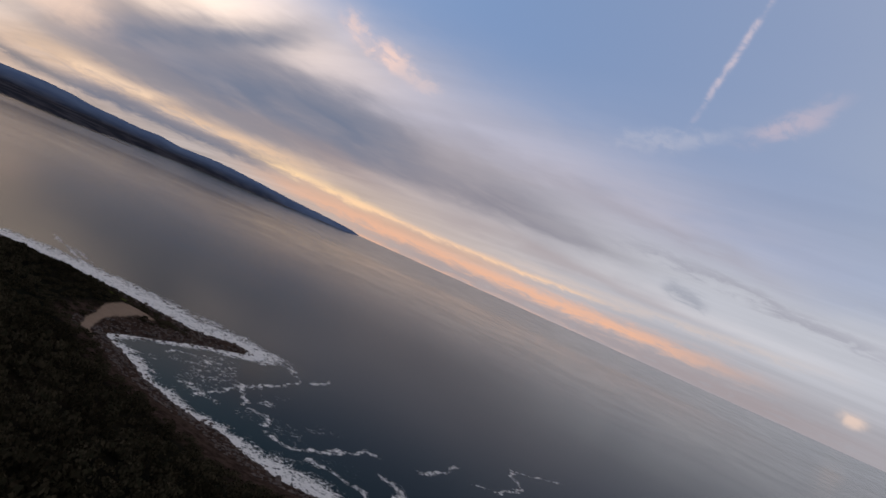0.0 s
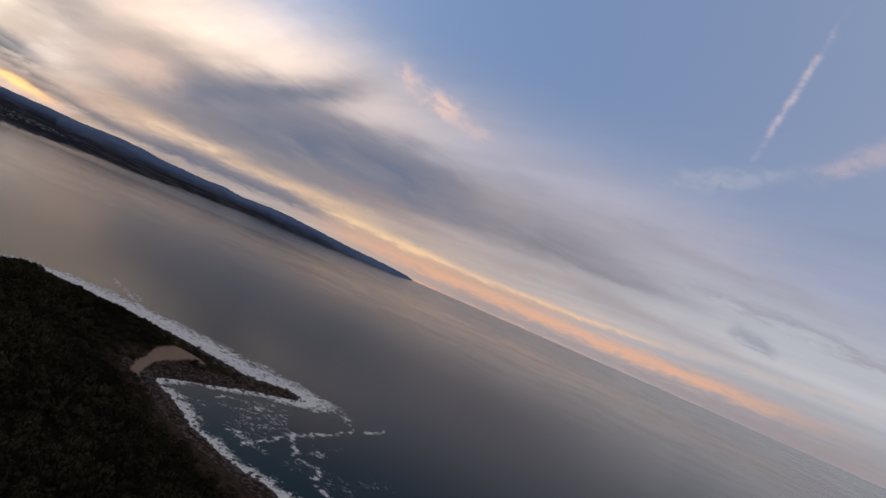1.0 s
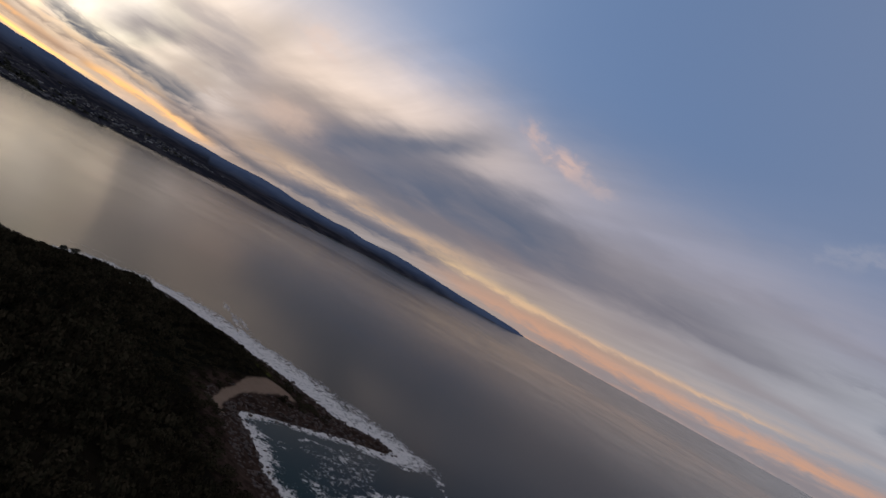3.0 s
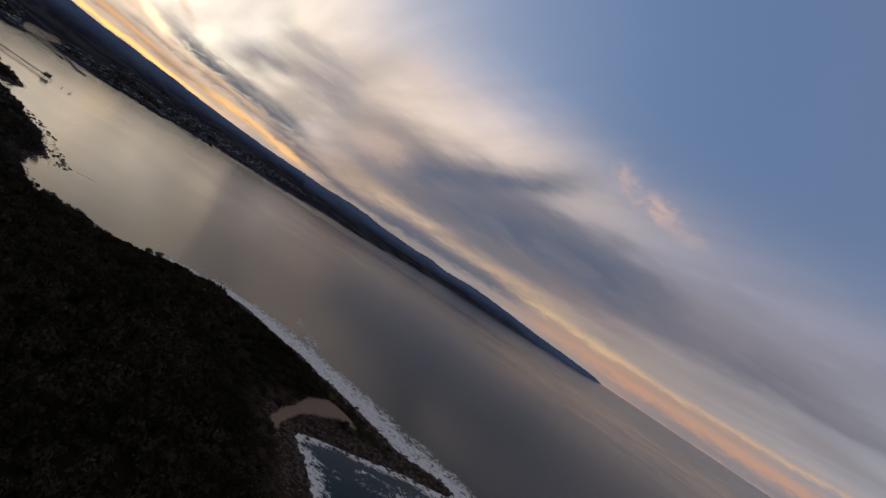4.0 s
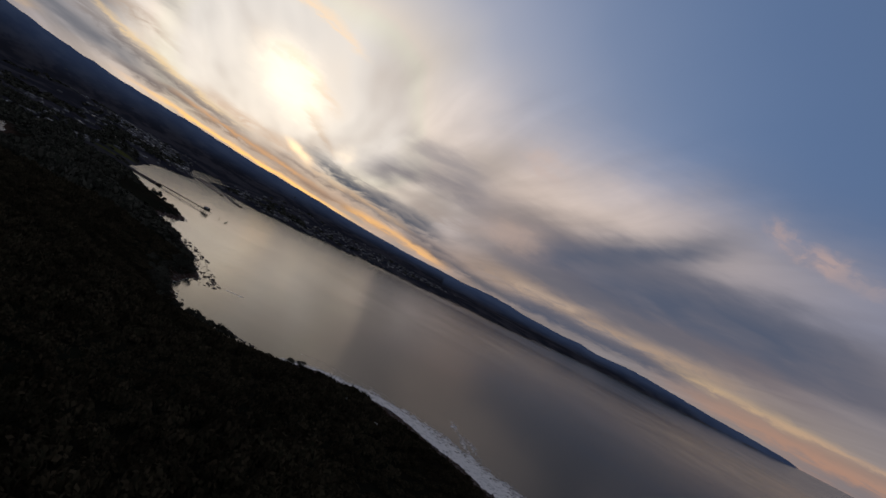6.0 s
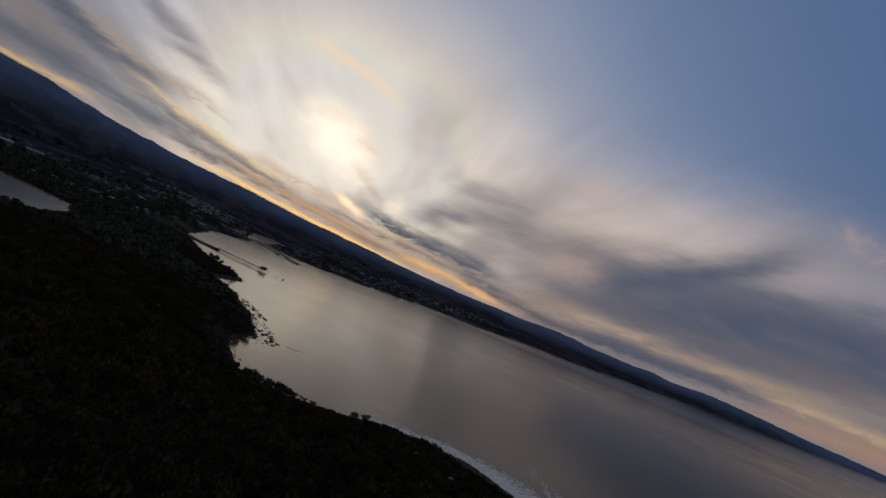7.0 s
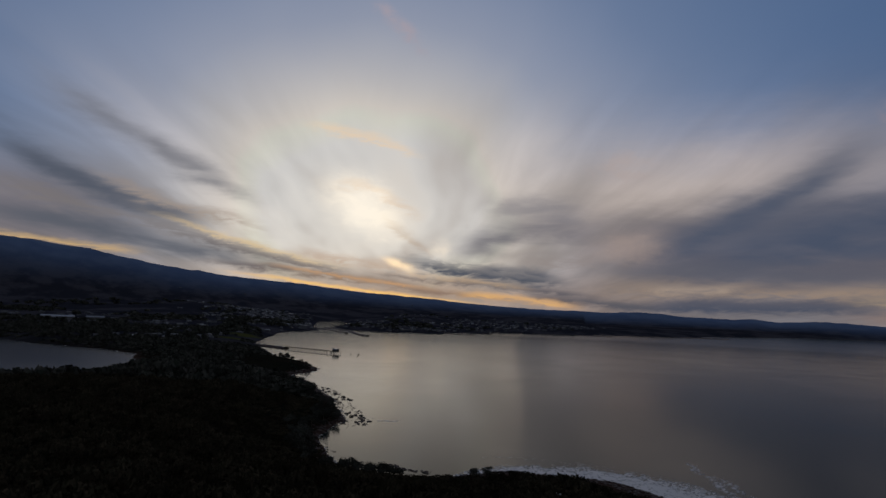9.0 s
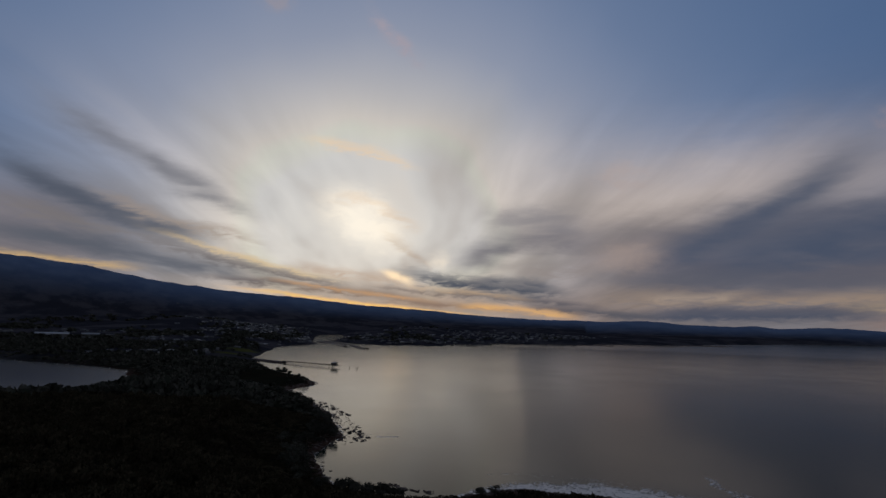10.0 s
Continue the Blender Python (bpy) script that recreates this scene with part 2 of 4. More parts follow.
# thin bars of gold and brown over the hills
col = stroke(col, 64, 3.7, 56, 3.2, 46, 2.5, 0.30, (0.27, 0.19, 0.155), 0.85, 0.35)
col = stroke(col, 60, 2.7, 52, 2.0, 41.5, 1.15, 0.17, (1.75, 1.0, 0.30), 0.95, 0.30)
col = stroke(col, 58, 3.5, 51, 2.9, 44, 2.1, 0.16, (1.05, 0.58, 0.27), 0.80, 0.40)
col = stroke(col, 48, 2.3, 42, 1.9, 36, 1.5, 0.20, (0.36, 0.25, 0.20), 0.75, 0.40)
col = stroke(col, 41, 1.9, 37, 1.7, 31.5, 1.25, 0.30, (1.30, 0.72, 0.27), 0.90, 0.35)
col = stroke(col, 56, 5.0, 51, 4.3, 46.5, 3.9, 0.45, (0.85, 0.60, 0.42), 0.70, 0.45)
col = stroke(col, 68, 7.4, 60, 5.2, 53.5, 4.0, 0.30, (1.25, 0.92, 0.52), 0.85, 0.40)
col = stroke(col, 66, 5.9, 59, 4.4, 52, 3.5, 0.42, (0.30, 0.245, 0.225), 0.88, 0.30)
# slate streaks on the far side of the sunset
col = stroke(col, 80, 11.6, 73, 9.0, 65, 7.2, 1.05, (0.135, 0.155, 0.205), 0.90, 0.25)
col = stroke(col, 80, 6.6, 71, 5.6, 59, 3.6, 0.85, (0.165, 0.18, 0.22), 0.90, 0.25)
col = stroke(col, 80, 8.6, 73, 7.3, 64, 5.6, 0.50, (0.33, 0.29, 0.28), 0.65, 0.40)
col = stroke(col, 72, 9.8, 66, 8.2, 60, 6.8, 0.50, (0.62, 0.48, 0.38), 0.65, 0.45)
col = stroke(col, 76, 15.6, 68, 12.6, 61, 9.8, 1.1, (0.25, 0.25, 0.285), 0.75, 0.35)
col = stroke(col, 80, 4.75, 76, 4.5, 70, 4.3, 0.28, (1.0, 0.66, 0.31), 0.85, 0.40)
# lit wisps high over the sun
col = stroke(col, 55.6, 16.1, 51, 15.5, 46.5, 14.5, 0.42, (1.35, 1.02, 0.70), 0.75, 0.45)
col = stroke(col, 53, 11.2, 49, 10.6, 46, 9.2, 0.40, (1.15, 0.86, 0.62), 0.60, 0.45)
col = stroke(col, 48.5, 8.4, 46.6, 7.2, 44.6, 5.6, 0.45, (0.80, 0.61, 0.46), 0.60, 0.40)
# single clouds: the glowing gaps by the sun, evening puffs, and a vapour trail
col = patch(col, 50.6, 9.3, 4.6, 2.6, 25, (2.6, 2.2, 1.65), 0.40, 0.2)
col = patch(col, 47.2, 4.2, 1.7, 0.42, 15, (2.2, 1.6, 0.95), 0.75, 0.5, 0.3, 0.7)
col = patch(col, 43.6, 6.0, 1.2, 1.0, -30, (1.6, 1.35, 1.05), 0.6, 0.5)
col = patch(col, 48.4, 25.6, 3.4, 0.8, 40, (0.66, 0.55, 0.60), 0.70, 0.5)
col = patch(col, 59.5, 27.5, 1.6, 0.9, 0, (0.55, 0.48, 0.52), 0.6, 0.5)
col = patch(col, 5.6, 16.0, 2.0, 0.9, 20, (0.56, 0.43, 0.42), 0.75, 0.6)
col = patch(col, 2.4, 15.3, 2.4, 1.1, 10, (0.60, 0.45, 0.43), 0.8, 0.6)
col = patch(col, -0.8, 14.4, 2.6, 0.9, 5, (0.46, 0.39, 0.42), 0.6, 0.6)
col = patch(col, -26.6, 26.0, 5.4, 0.40, 102, (0.42, 0.38, 0.46), 0.70, 0.75, 0.3, 0.65)
col = patch(col, -33.0, 22.0, 3.8, 1.1, 141, (0.36, 0.32, 0.40), 0.60, 0.6, 0.3, 0.6)
col = patch(col, -24.0, 18.0, 6.0, 1.0, 160, (0.30, 0.33, 0.44), 0.5, 0.5)
col = patch(col, -45.0, 2.0, 1.0, 0.7, 0, (0.52, 0.42, 0.39), 0.8, 0.5)
# the unseen sky overhead is made warm grey, to warm the foam and land
col = W.mix(W.step(EL, 33, 60, 0.0, 0.85), col, (0.185, 0.165, 0.155))
# under the horizon the haze over the sea goes on
col = W.scale(col, W.step(dz0, -0.05, -0.01, 0.62, 1.0))
back = W.add("ShaderNodeBackground")
W.put(back.inputs[0], col)
back.inputs[1].default_value = 1.0
W.tree.links.new(back.outputs[0], W.add("ShaderNodeOutputWorld").inputs[0])

sun = new("sun", bpy.data.lights.new("sun", "SUN"))
sun.data.energy, sun.data.angle, sun.data.color = 0.05, radians(30), (1.0, 0.78, 0.56)
sun.matrix_world = look((0, 0, 0), (-sx, -sy, -sz))


# ---- materials ----
def material(name, build, rough=0.8, bump=None, metal=0.0, spec=0.5):
    mat = bpy.data.materials.new(name)
    mat.use_nodes = True
    n = Nodes(mat.node_tree)
    b = n.add("ShaderNodeBsdfPrincipled")
    geo = n.add("ShaderNodeNewGeometry")
    colour = build(n, geo.outputs["Position"])
    n.put(b.inputs["Base Color"], colour)
    n.put(b.inputs["Roughness"], rough(n, geo.outputs["Position"]) if callable(rough) else rough)
    b.inputs["Metallic"].default_value = metal
    b.inputs["Specular IOR Level"].default_value = spec
    if bump:
        height, strength, distance = bump(n, geo.outputs["Position"])
        bp = n.add("ShaderNodeBump")
        n.put(bp.inputs["Height"], height)
        n.put(bp.inputs["Strength"], strength)
        n.put(bp.inputs["Distance"], distance)
        n.put(b.inputs["Normal"], bp.outputs[0])
    n.tree.links.new(b.outputs[0], n.add("ShaderNodeOutputMaterial").inputs[0])
    return mat


def two_tone(a, b, scale, fine=None):
    def build(n, p):
        f = n.step(n.noise(p, scale, 5, 0.6), 0.35, 0.65)
        c = n.mix(f, a, b)
        g = n.noise(p, fine or scale * 9, 3, 0.6)
        return n.scale(c, n.step(g, 0.2, 0.8, 0.7, 1.3))
    return build


def rough_bump(scale, strength, distance):
    return lambda n, p: (n.noise(p, scale, 5, 0.65), strength, distance)


def per_object(a, b):
    def build(n, p):
        r = n.add("ShaderNodeObjectInfo").outputs["Random"]
        return n.scale(n.mix(r, a, b), n.step(n.noise(p, 0.6, 4), 0.2, 0.8, 0.8, 1.15))
    return build


def per_island(a, b):
    def build(n, p):
        r = n.add("ShaderNodeNewGeometry").outputs["Random Per Island"]
        c = n.mix(r, a, b)
        return n.scale(c, n.step(n.noise(p, 0.05, 4), 0.3, 0.7, 0.6, 1.4))
    return build


def ground_colour(n, p):
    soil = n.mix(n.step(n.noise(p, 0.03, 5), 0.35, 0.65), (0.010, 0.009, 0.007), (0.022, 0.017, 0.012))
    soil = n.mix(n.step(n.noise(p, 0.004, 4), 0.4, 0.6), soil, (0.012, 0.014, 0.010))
    rock = n.mix(n.step(n.noise(p, 0.25, 6, 0.7), 0.35, 0.65), (0.028, 0.018, 0.015), (0.070, 0.046, 0.037))
    sand = n.scale(n.mix(n.noise(p, 0.2, 4), (0.24, 0.165, 0.125), (0.32, 0.23, 0.175)), n.step(n.noise(p, 3.0, 3), 0.2, 0.8, 0.85, 1.1))
    grass = n.mix(n.step(n.noise(p, 0.12, 5), 0.3, 0.7), (0.045, 0.052, 0.014), (0.085, 0.085, 0.024))
    # far ridge: the blue of distance haze is mixed into its base colour
    hazy_hill = n.mix(n.step(n.noise(p, 0.006, 6, 0.6), 0.35, 0.65), (0.100, 0.145, 0.250), (0.135, 0.185, 0.290))
    # patchy fields, with the middle distance's purple-blue haze put into their colour
    hazy_fields = n.mix(n.step(n.noise(p, 0.007, 5, 0.6), 0.42, 0.60), (0.026, 0.027, 0.036), (0.056, 0.054, 0.064))
    soil = n.mix(n.attr("hazy_plain"), soil, hazy_fields)
    c = n.mix(n.attr("hazy_hill"), soil, hazy_hill)
    c = n.mix(n.attr("grass"), c, grass)
    c = n.mix(n.attr("rock"), c, rock)
    return n.mix(n.attr("sand"), c, sand)


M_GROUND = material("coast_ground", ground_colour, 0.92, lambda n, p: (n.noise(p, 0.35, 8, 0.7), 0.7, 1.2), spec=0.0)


def sea_colour(n, p):
    deep = n.mix(n.step(n.noise(p, 0.01, 3), 0.3, 0.7), (0.002, 0.0085, 0.0082), (0.003, 0.0115, 0.0108))
    c = n.mix(n.attr("shallow"), deep, (0.005, 0.024, 0.018))
    # paler grey over the inner bay
    c = n.mix(n.attr("bay_pale"), c, (0.075, 0.085, 0.090))
    return n.mix(foam_mask(n, p), c, (0.74, 0.71, 0.69))


def foam_mask(n, p):
    f = n.attr("foam")
    torn = n.add("ShaderNodeTexVoronoi")
    torn.feature = "DISTANCE_TO_EDGE"
    n.put(torn.inputs["Vector"], n.plus(p, n.scale(n.vec(n.noise(p, 0.35, 4, 0.6), n.noise(p, 0.31, 4, 0.6), 0.0), 5.0)))
    n.put(torn.inputs["Scale"], 0.42)
    web = n.step(torn.outputs["Distance"], 0.22, 0.0)
    lace = n.sum(n.mul(n.noise(p, 0.20, 9, 0.76, 1.0), 1.15), n.mul(n.noise(p, 0.9, 6, 0.72, 0.6), 0.5), n.mul(web, 0.14))
    return n.mul(n.step(n.sum(f, n.mul(n.sub(lace, 0.88), 2.6)), 0.40, 0.92), n.step(f, 0.03, 0.25))


def sea_rough(n, p):
    base = n.step(n.noise(p, 0.006, 4, 0.6, 1.0), 0.3, 0.7, 0.12, 0.155)
    return n.sum(base, n.mul(foam_mask(n, p), 0.5))


def sea_bump(n, p):
    x, y, z = n.xyz(p)
    swell = n.noise(n.vec(n.mul(n.sum(x, n.mul(y, 0.3)), 0.05), n.mul(n.sub(y, n.mul(x, 0.3)), 0.09), 0.0), 1.0, 3, 0.5, 0.6)
    chop = n.noise(p, 0.30, 2, 0.5)
    near = n.step(n.m("SQRT", n.sum(n.mul(x, x), n.mul(y, y))), 750, 220, 0.0, 1.0)
    return n.sum(n.mul(n.sum(n.mul(swell, 0.10), n.mul(chop, 0.12)), near), n.mul(foam_mask(n, p), 0.25)), 0.05, 1.2


M_SEA = material("sea_water", sea_colour, sea_rough, sea_bump, spec=0.036)
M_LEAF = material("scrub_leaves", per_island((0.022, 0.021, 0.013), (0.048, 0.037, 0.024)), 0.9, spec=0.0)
M_CROWN = material("tree_leaves", per_island((0.026, 0.029, 0.022), (0.066, 0.062, 0.052)), 0.9, spec=0.0)
M_BARK = material("bark", two_tone((0.05, 0.038, 0.028), (0.10, 0.08, 0.06), 2.0), 0.95)
M_ROCK = material("shore_rock", two_tone((0.032, 0.021, 0.018), (0.085, 0.055, 0.045), 0.5), 0.75, rough_bump(1.2, 0.6, 0.3))
M_WALL = material("house_wall", per_object((0.13, 0.12, 0.115), (0.06, 0.055, 0.05)), 0.8)
M_ROOF = material("house_roof", per_object((0.14, 0.145, 0.16), (0.06, 0.05, 0.045)), 0.55)
M_PALE = material("pale_metal_roof", per_object((0.30, 0.30, 0.32), (0.13, 0.135, 0.15)), 0.4)
M_TOWN = material("town_roofs", per_island((0.022, 0.021, 0.021), (0.11, 0.11, 0.12)), 0.7)
M_WHITE = material("white_paint", two_tone((0.78, 0.78, 0.76), (0.66, 0.66, 0.64), 1.5), 0.5)
M_DARK = material("dark_glass", two_tone((0.02, 0.022, 0.025), (0.03, 0.03, 0.035), 2.0), 0.15)
M_TIMBER = material("weathered_timber", two_tone((0.045, 0.038, 0.032), (0.10, 0.085, 0.07), 0.8), 0.85)
M_TYRE = material("tyre_rubber", two_tone((0.02, 0.02, 0.02), (0.03, 0.03, 0.03), 4.0), 0.8)


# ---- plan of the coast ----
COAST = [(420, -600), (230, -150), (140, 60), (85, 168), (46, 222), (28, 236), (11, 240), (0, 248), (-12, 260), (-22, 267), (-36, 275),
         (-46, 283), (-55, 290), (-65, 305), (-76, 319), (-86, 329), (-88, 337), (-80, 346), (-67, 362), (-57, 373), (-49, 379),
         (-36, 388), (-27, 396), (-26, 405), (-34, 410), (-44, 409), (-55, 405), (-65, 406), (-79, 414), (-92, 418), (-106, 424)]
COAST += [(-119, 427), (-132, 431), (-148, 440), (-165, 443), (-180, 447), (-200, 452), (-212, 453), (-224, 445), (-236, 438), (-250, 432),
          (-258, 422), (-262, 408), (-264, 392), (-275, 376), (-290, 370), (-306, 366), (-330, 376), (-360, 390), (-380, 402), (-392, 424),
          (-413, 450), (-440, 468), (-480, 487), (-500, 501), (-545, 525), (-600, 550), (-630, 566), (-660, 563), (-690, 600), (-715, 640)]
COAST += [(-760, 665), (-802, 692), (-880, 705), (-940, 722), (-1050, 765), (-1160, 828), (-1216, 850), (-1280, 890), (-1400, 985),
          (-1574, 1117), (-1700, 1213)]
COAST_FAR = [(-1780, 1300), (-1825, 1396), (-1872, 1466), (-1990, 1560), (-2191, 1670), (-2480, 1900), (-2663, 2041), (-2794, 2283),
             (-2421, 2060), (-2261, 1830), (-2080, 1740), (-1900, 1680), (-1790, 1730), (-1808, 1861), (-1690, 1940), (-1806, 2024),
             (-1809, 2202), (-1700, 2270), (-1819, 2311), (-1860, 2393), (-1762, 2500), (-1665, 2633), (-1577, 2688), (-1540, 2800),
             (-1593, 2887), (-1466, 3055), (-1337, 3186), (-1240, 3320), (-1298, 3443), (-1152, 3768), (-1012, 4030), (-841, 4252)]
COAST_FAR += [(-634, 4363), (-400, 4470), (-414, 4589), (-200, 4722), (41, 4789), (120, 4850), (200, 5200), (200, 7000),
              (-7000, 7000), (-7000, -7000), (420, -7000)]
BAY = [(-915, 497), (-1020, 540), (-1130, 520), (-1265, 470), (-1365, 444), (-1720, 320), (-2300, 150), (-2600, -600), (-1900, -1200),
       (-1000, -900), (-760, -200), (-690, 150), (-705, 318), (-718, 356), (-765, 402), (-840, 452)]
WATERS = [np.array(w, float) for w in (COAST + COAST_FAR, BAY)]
RNG = np.random.default_rng(11)
TABLE = RNG.random((256, 256))


def lattice(x, y, size, k=0):
    """Smooth noise, 0 to 1, with features of that size in metres."""
    u, v = x / size + 37.3 * k, y / size + 91.7 * k
    i, j = np.floor(u).astype(int), np.floor(v).astype(int)
    f, g = u - i, v - j
    f, g = f * f * (3 - 2 * f), g * g * (3 - 2 * g)
    t = lambda a, b: TABLE[a % 256, b % 256]
    return (t(i, j) * (1 - f) + t(i + 1, j) * f) * (1 - g) + (t(i, j + 1) * (1 - f) + t(i + 1, j + 1) * f) * g


def fbm(x, y, size, k=0, octaves=4):
    return sum(lattice(x, y, size / 2 ** o, k + o) * 0.5 ** o for o in range(octaves)) / sum(0.5 ** o for o in range(octaves))


def to_line(x, y, line, closed):
    """Distance to a line of points."""
    best = np.full(x.shape, 1e9)
    ends = np.roll(line, -1, 0) if closed else line[1:]
    for (ax, ay), (bx, by) in zip(line, ends):
        ex, ey = bx - ax, by - ay
        t = np.clip(((x - ax) * ex + (y - ay) * ey) / (ex * ex + ey * ey), 0, 1)
        best = np.minimum(best, (x - ax - t * ex) ** 2 + (y - ay - t * ey) ** 2)
    return np.sqrt(best)


def inside(x, y, line):
    c = np.zeros(x.shape, bool)
    for (ax, ay), (bx, by) in zip(line, np.roll(line, -1, 0)):
        if ay != by:
            c ^= ((ay > y) != (by > y)) & (x < (bx - ax) * (y - ay) / (by - ay) + ax)
    return c


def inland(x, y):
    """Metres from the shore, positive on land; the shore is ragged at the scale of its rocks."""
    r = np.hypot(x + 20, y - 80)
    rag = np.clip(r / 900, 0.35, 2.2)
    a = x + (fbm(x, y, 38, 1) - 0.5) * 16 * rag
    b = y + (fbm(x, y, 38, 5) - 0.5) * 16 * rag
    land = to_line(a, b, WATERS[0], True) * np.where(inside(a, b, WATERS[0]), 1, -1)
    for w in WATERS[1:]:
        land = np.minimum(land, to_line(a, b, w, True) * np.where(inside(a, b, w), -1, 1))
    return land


def smooth(x, a, b):
    t = np.clip((x - a) / (b - a), 0, 1)
    return t * t * (3 - 2 * t)


RIDGE_AZ = [-60, -6, -4, -1, 3, 6, 8, 10, 12, 14.5, 15.4, 16.4, 18, 20, 22.4, 23.4, 25, 29, 34, 39, 44, 50, 57, 62, 66.5, 68, 73, 79, 90, 120, 200, 300]
RIDGE_UP = [0, 0, 8, 18, 30, 44, 56, 66, 70, 58, 60, 72, 63, 66, 72, 86, 90, 80, 86, 100, 126, 154, 202, 230, 262, 282, 346, 388, 400, 350, 150, 0]
RIDGE_FAR_AZ = [-60, 0, 4, 10, 15, 20, 28, 60, 300]
RIDGE_FAR = [4860, 4860, 4860, 4860, 4860, 4830, 4720, 4620, 4620]


def sea_rise(x, y):
    """The far water and land stand a little higher, as the horizon of this short world lies nearer than the true one."""
    return 55 * (np.maximum(np.hypot(x + 40, y - 130) - 2600, 0) / 2360) ** 1.3


def height(x, y, d):
    az = np.degrees(np.arctan2(-(x + 60), y - 150))
    az = np.where(az < -60, az + 360, az)
    r = np.hypot(x + 60, y - 150)
    up = 2.5 * (1 - np.exp(-np.maximum(d, 0) / 5)) + (14 + 8 * fbm(x, y, 160, 9)) * (1 - np.exp(-np.maximum(d - 8, 0) / 70))
    top = np.interp(az, RIDGE_AZ, RIDGE_UP) * (0.93 + 0.14 * fbm(x, y, 260, 20, 6)) + 7 * fbm(x, y, 38, 23, 3)
    far = np.interp(az, RIDGE_FAR_AZ, RIDGE_FAR)
    up = up + smooth(r, far - np.where(az < 30, 720, 1050), far) * np.maximum(top - 16, 0) * smooth(d, 0, np.where(az < 26, 120, 260))
    up = up + smooth(r, 1900, 3200) * smooth(az, 30, 48) * smooth(d, 40, 500) * (95 * fbm(x, y, 620, 14) ** 1.6 + 14 * fbm(x, y, 90, 17)) * (1 - smooth(r, 3100, 4100))
    up = up * (1 - 0.55 * smooth(r, far + 60, far + 700))
    # low, open ground round the head of the bay
    flat = np.exp(-(((x + 1150) / 500) ** 2 + ((y - 700) / 260) ** 2))
    up = up * (1 - 0.55 * flat)
    spit = np.exp(-(((x + 66) / 48) ** 2 + ((y - 392) / 26) ** 2) * 1.6)
    up = up * (1 - 0.8 * spit)
    point = np.exp(-(((x + 205) / 62) ** 2 + ((y - 442) / 44) ** 2))
    up = up * (1 - 0.55 * point)
    return np.where(d > 0, up, np.maximum(d * 0.14, -9) - 0.15) + sea_rise(x, y)


def sheet(name, z_of, attrs, mat):
    """A sheet of ground or water round the flight, finest along the near shore."""
    az = np.radians(np.concatenate([np.arange(-62, 112, 0.22), np.arange(112, 298, 2.0)]))
    r = [0.0, 12, 25, 40, 55, 70, 85, 100, 115, 130]
    while r[-1] < 4960:
        r.append(r[-1] * (1.0095 if r[-1] < 720 else 1.017))
    r = np.array(r[1:])
    A, R = np.meshgrid(az, r)
    x, y = -20 - np.sin(A) * R, 80 + np.cos(A) * R
    d = inland(x, y)
    z = z_of(x, y, d)
    n, k = len(r), len(az)
    co = np.stack([x.ravel(), y.ravel(), z.ravel()], 1)
    i, j = np.meshgrid(np.arange(n - 1), np.arange(k), indexing="ij")
    q = np.stack([i * k + j, i * k + (j + 1) % k, (i + 1) * k + (j + 1) % k, (i + 1) * k + j], -1).reshape(-1, 4)[:, ::-1]
    co = np.vstack([co, [[-20, 80, z[0].mean()]]])
    me = bpy.data.meshes.new(name)
    me.vertices.add(len(co))
    me.vertices.foreach_set("co", co.ravel())
    tri = [(len(co) - 1, int(b), int(a)) for a, b in zip(range(k), list(range(1, k)) + [0])]
    me.loops.add(q.size + 3 * k)
    me.polygons.add(len(q) + k)
    me.loops.foreach_set("vertex_index", np.concatenate([q.ravel(), np.array(tri).ravel()]))
    me.polygons.foreach_set("loop_start", np.concatenate([np.arange(len(q)) * 4, q.size + np.arange(k) * 3]))
    me.update(calc_edges=True)
    me.polygons.foreach_set("use_smooth", np.ones(len(me.polygons), bool))
    for key, f in attrs.items():
        a = me.attributes.new(key, "FLOAT", "POINT")
        a.data.foreach_set("value", np.append(np.clip(f(x, y, d, z), 0, 1).ravel(), 0).astype(np.float32))
    me.materials.append(mat)
    return new(name, me)


def blob(x, y, cx, cy, rx, ry, lean=0):
    c, s = math.cos(radians(lean)), math.sin(radians(lean))
    a, b = (x - cx) * c + (y - cy) * s, (y - cy) * c - (x - cx) * s
    return np.exp(-(a / rx) ** 2 - (b / ry) ** 2)


def is_sand(x, y, d, z):
    strip = to_line(x, y, np.array([(-90, 312), (-96, 322), (-99, 336), (-98, 356), (-93, 374), (-87, 380)], float), False)
    wide_at = 2.4 + 4.6 * smooth(y, 340, 372) + 3 * (fbm(x, y, 12, 60) - 0.5)
    return smooth(strip / wide_at, 1.1, 0.85) * (d > -2)


def is_rock(x, y, d, z):
    edge = (17 + 12 * fbm(x, y, 60, 30)) * (1 - 0.65 * smooth(x, -255, -300)) + 14 * blob(x, y, 10, 240, 90, 60)
    return smooth(d, edge + 5, edge - 3) * smooth(np.hypot(x, y), 1500, 900)


def is_grass(x, y, d, z):
    near = blob(x, y, -212, 408, 26, 11, -24) + 0.8 * blob(x, y, -106, 394, 13, 9, -40)
    far = blob(x, y, -1330, 930, 260, 110, -45) * smooth(fbm(x, y, 150, 3), 0.3, 0.55)
    return smooth(near, 0.4, 0.7) + smooth(far, 0.3, 0.7) * 0.9


def is_hazy_hill(x, y, d, z):
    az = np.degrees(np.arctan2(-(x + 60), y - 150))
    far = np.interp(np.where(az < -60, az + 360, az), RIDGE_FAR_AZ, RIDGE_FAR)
    # painted haze comes in up the ridge's face, full near its top
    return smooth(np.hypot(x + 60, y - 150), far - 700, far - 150)


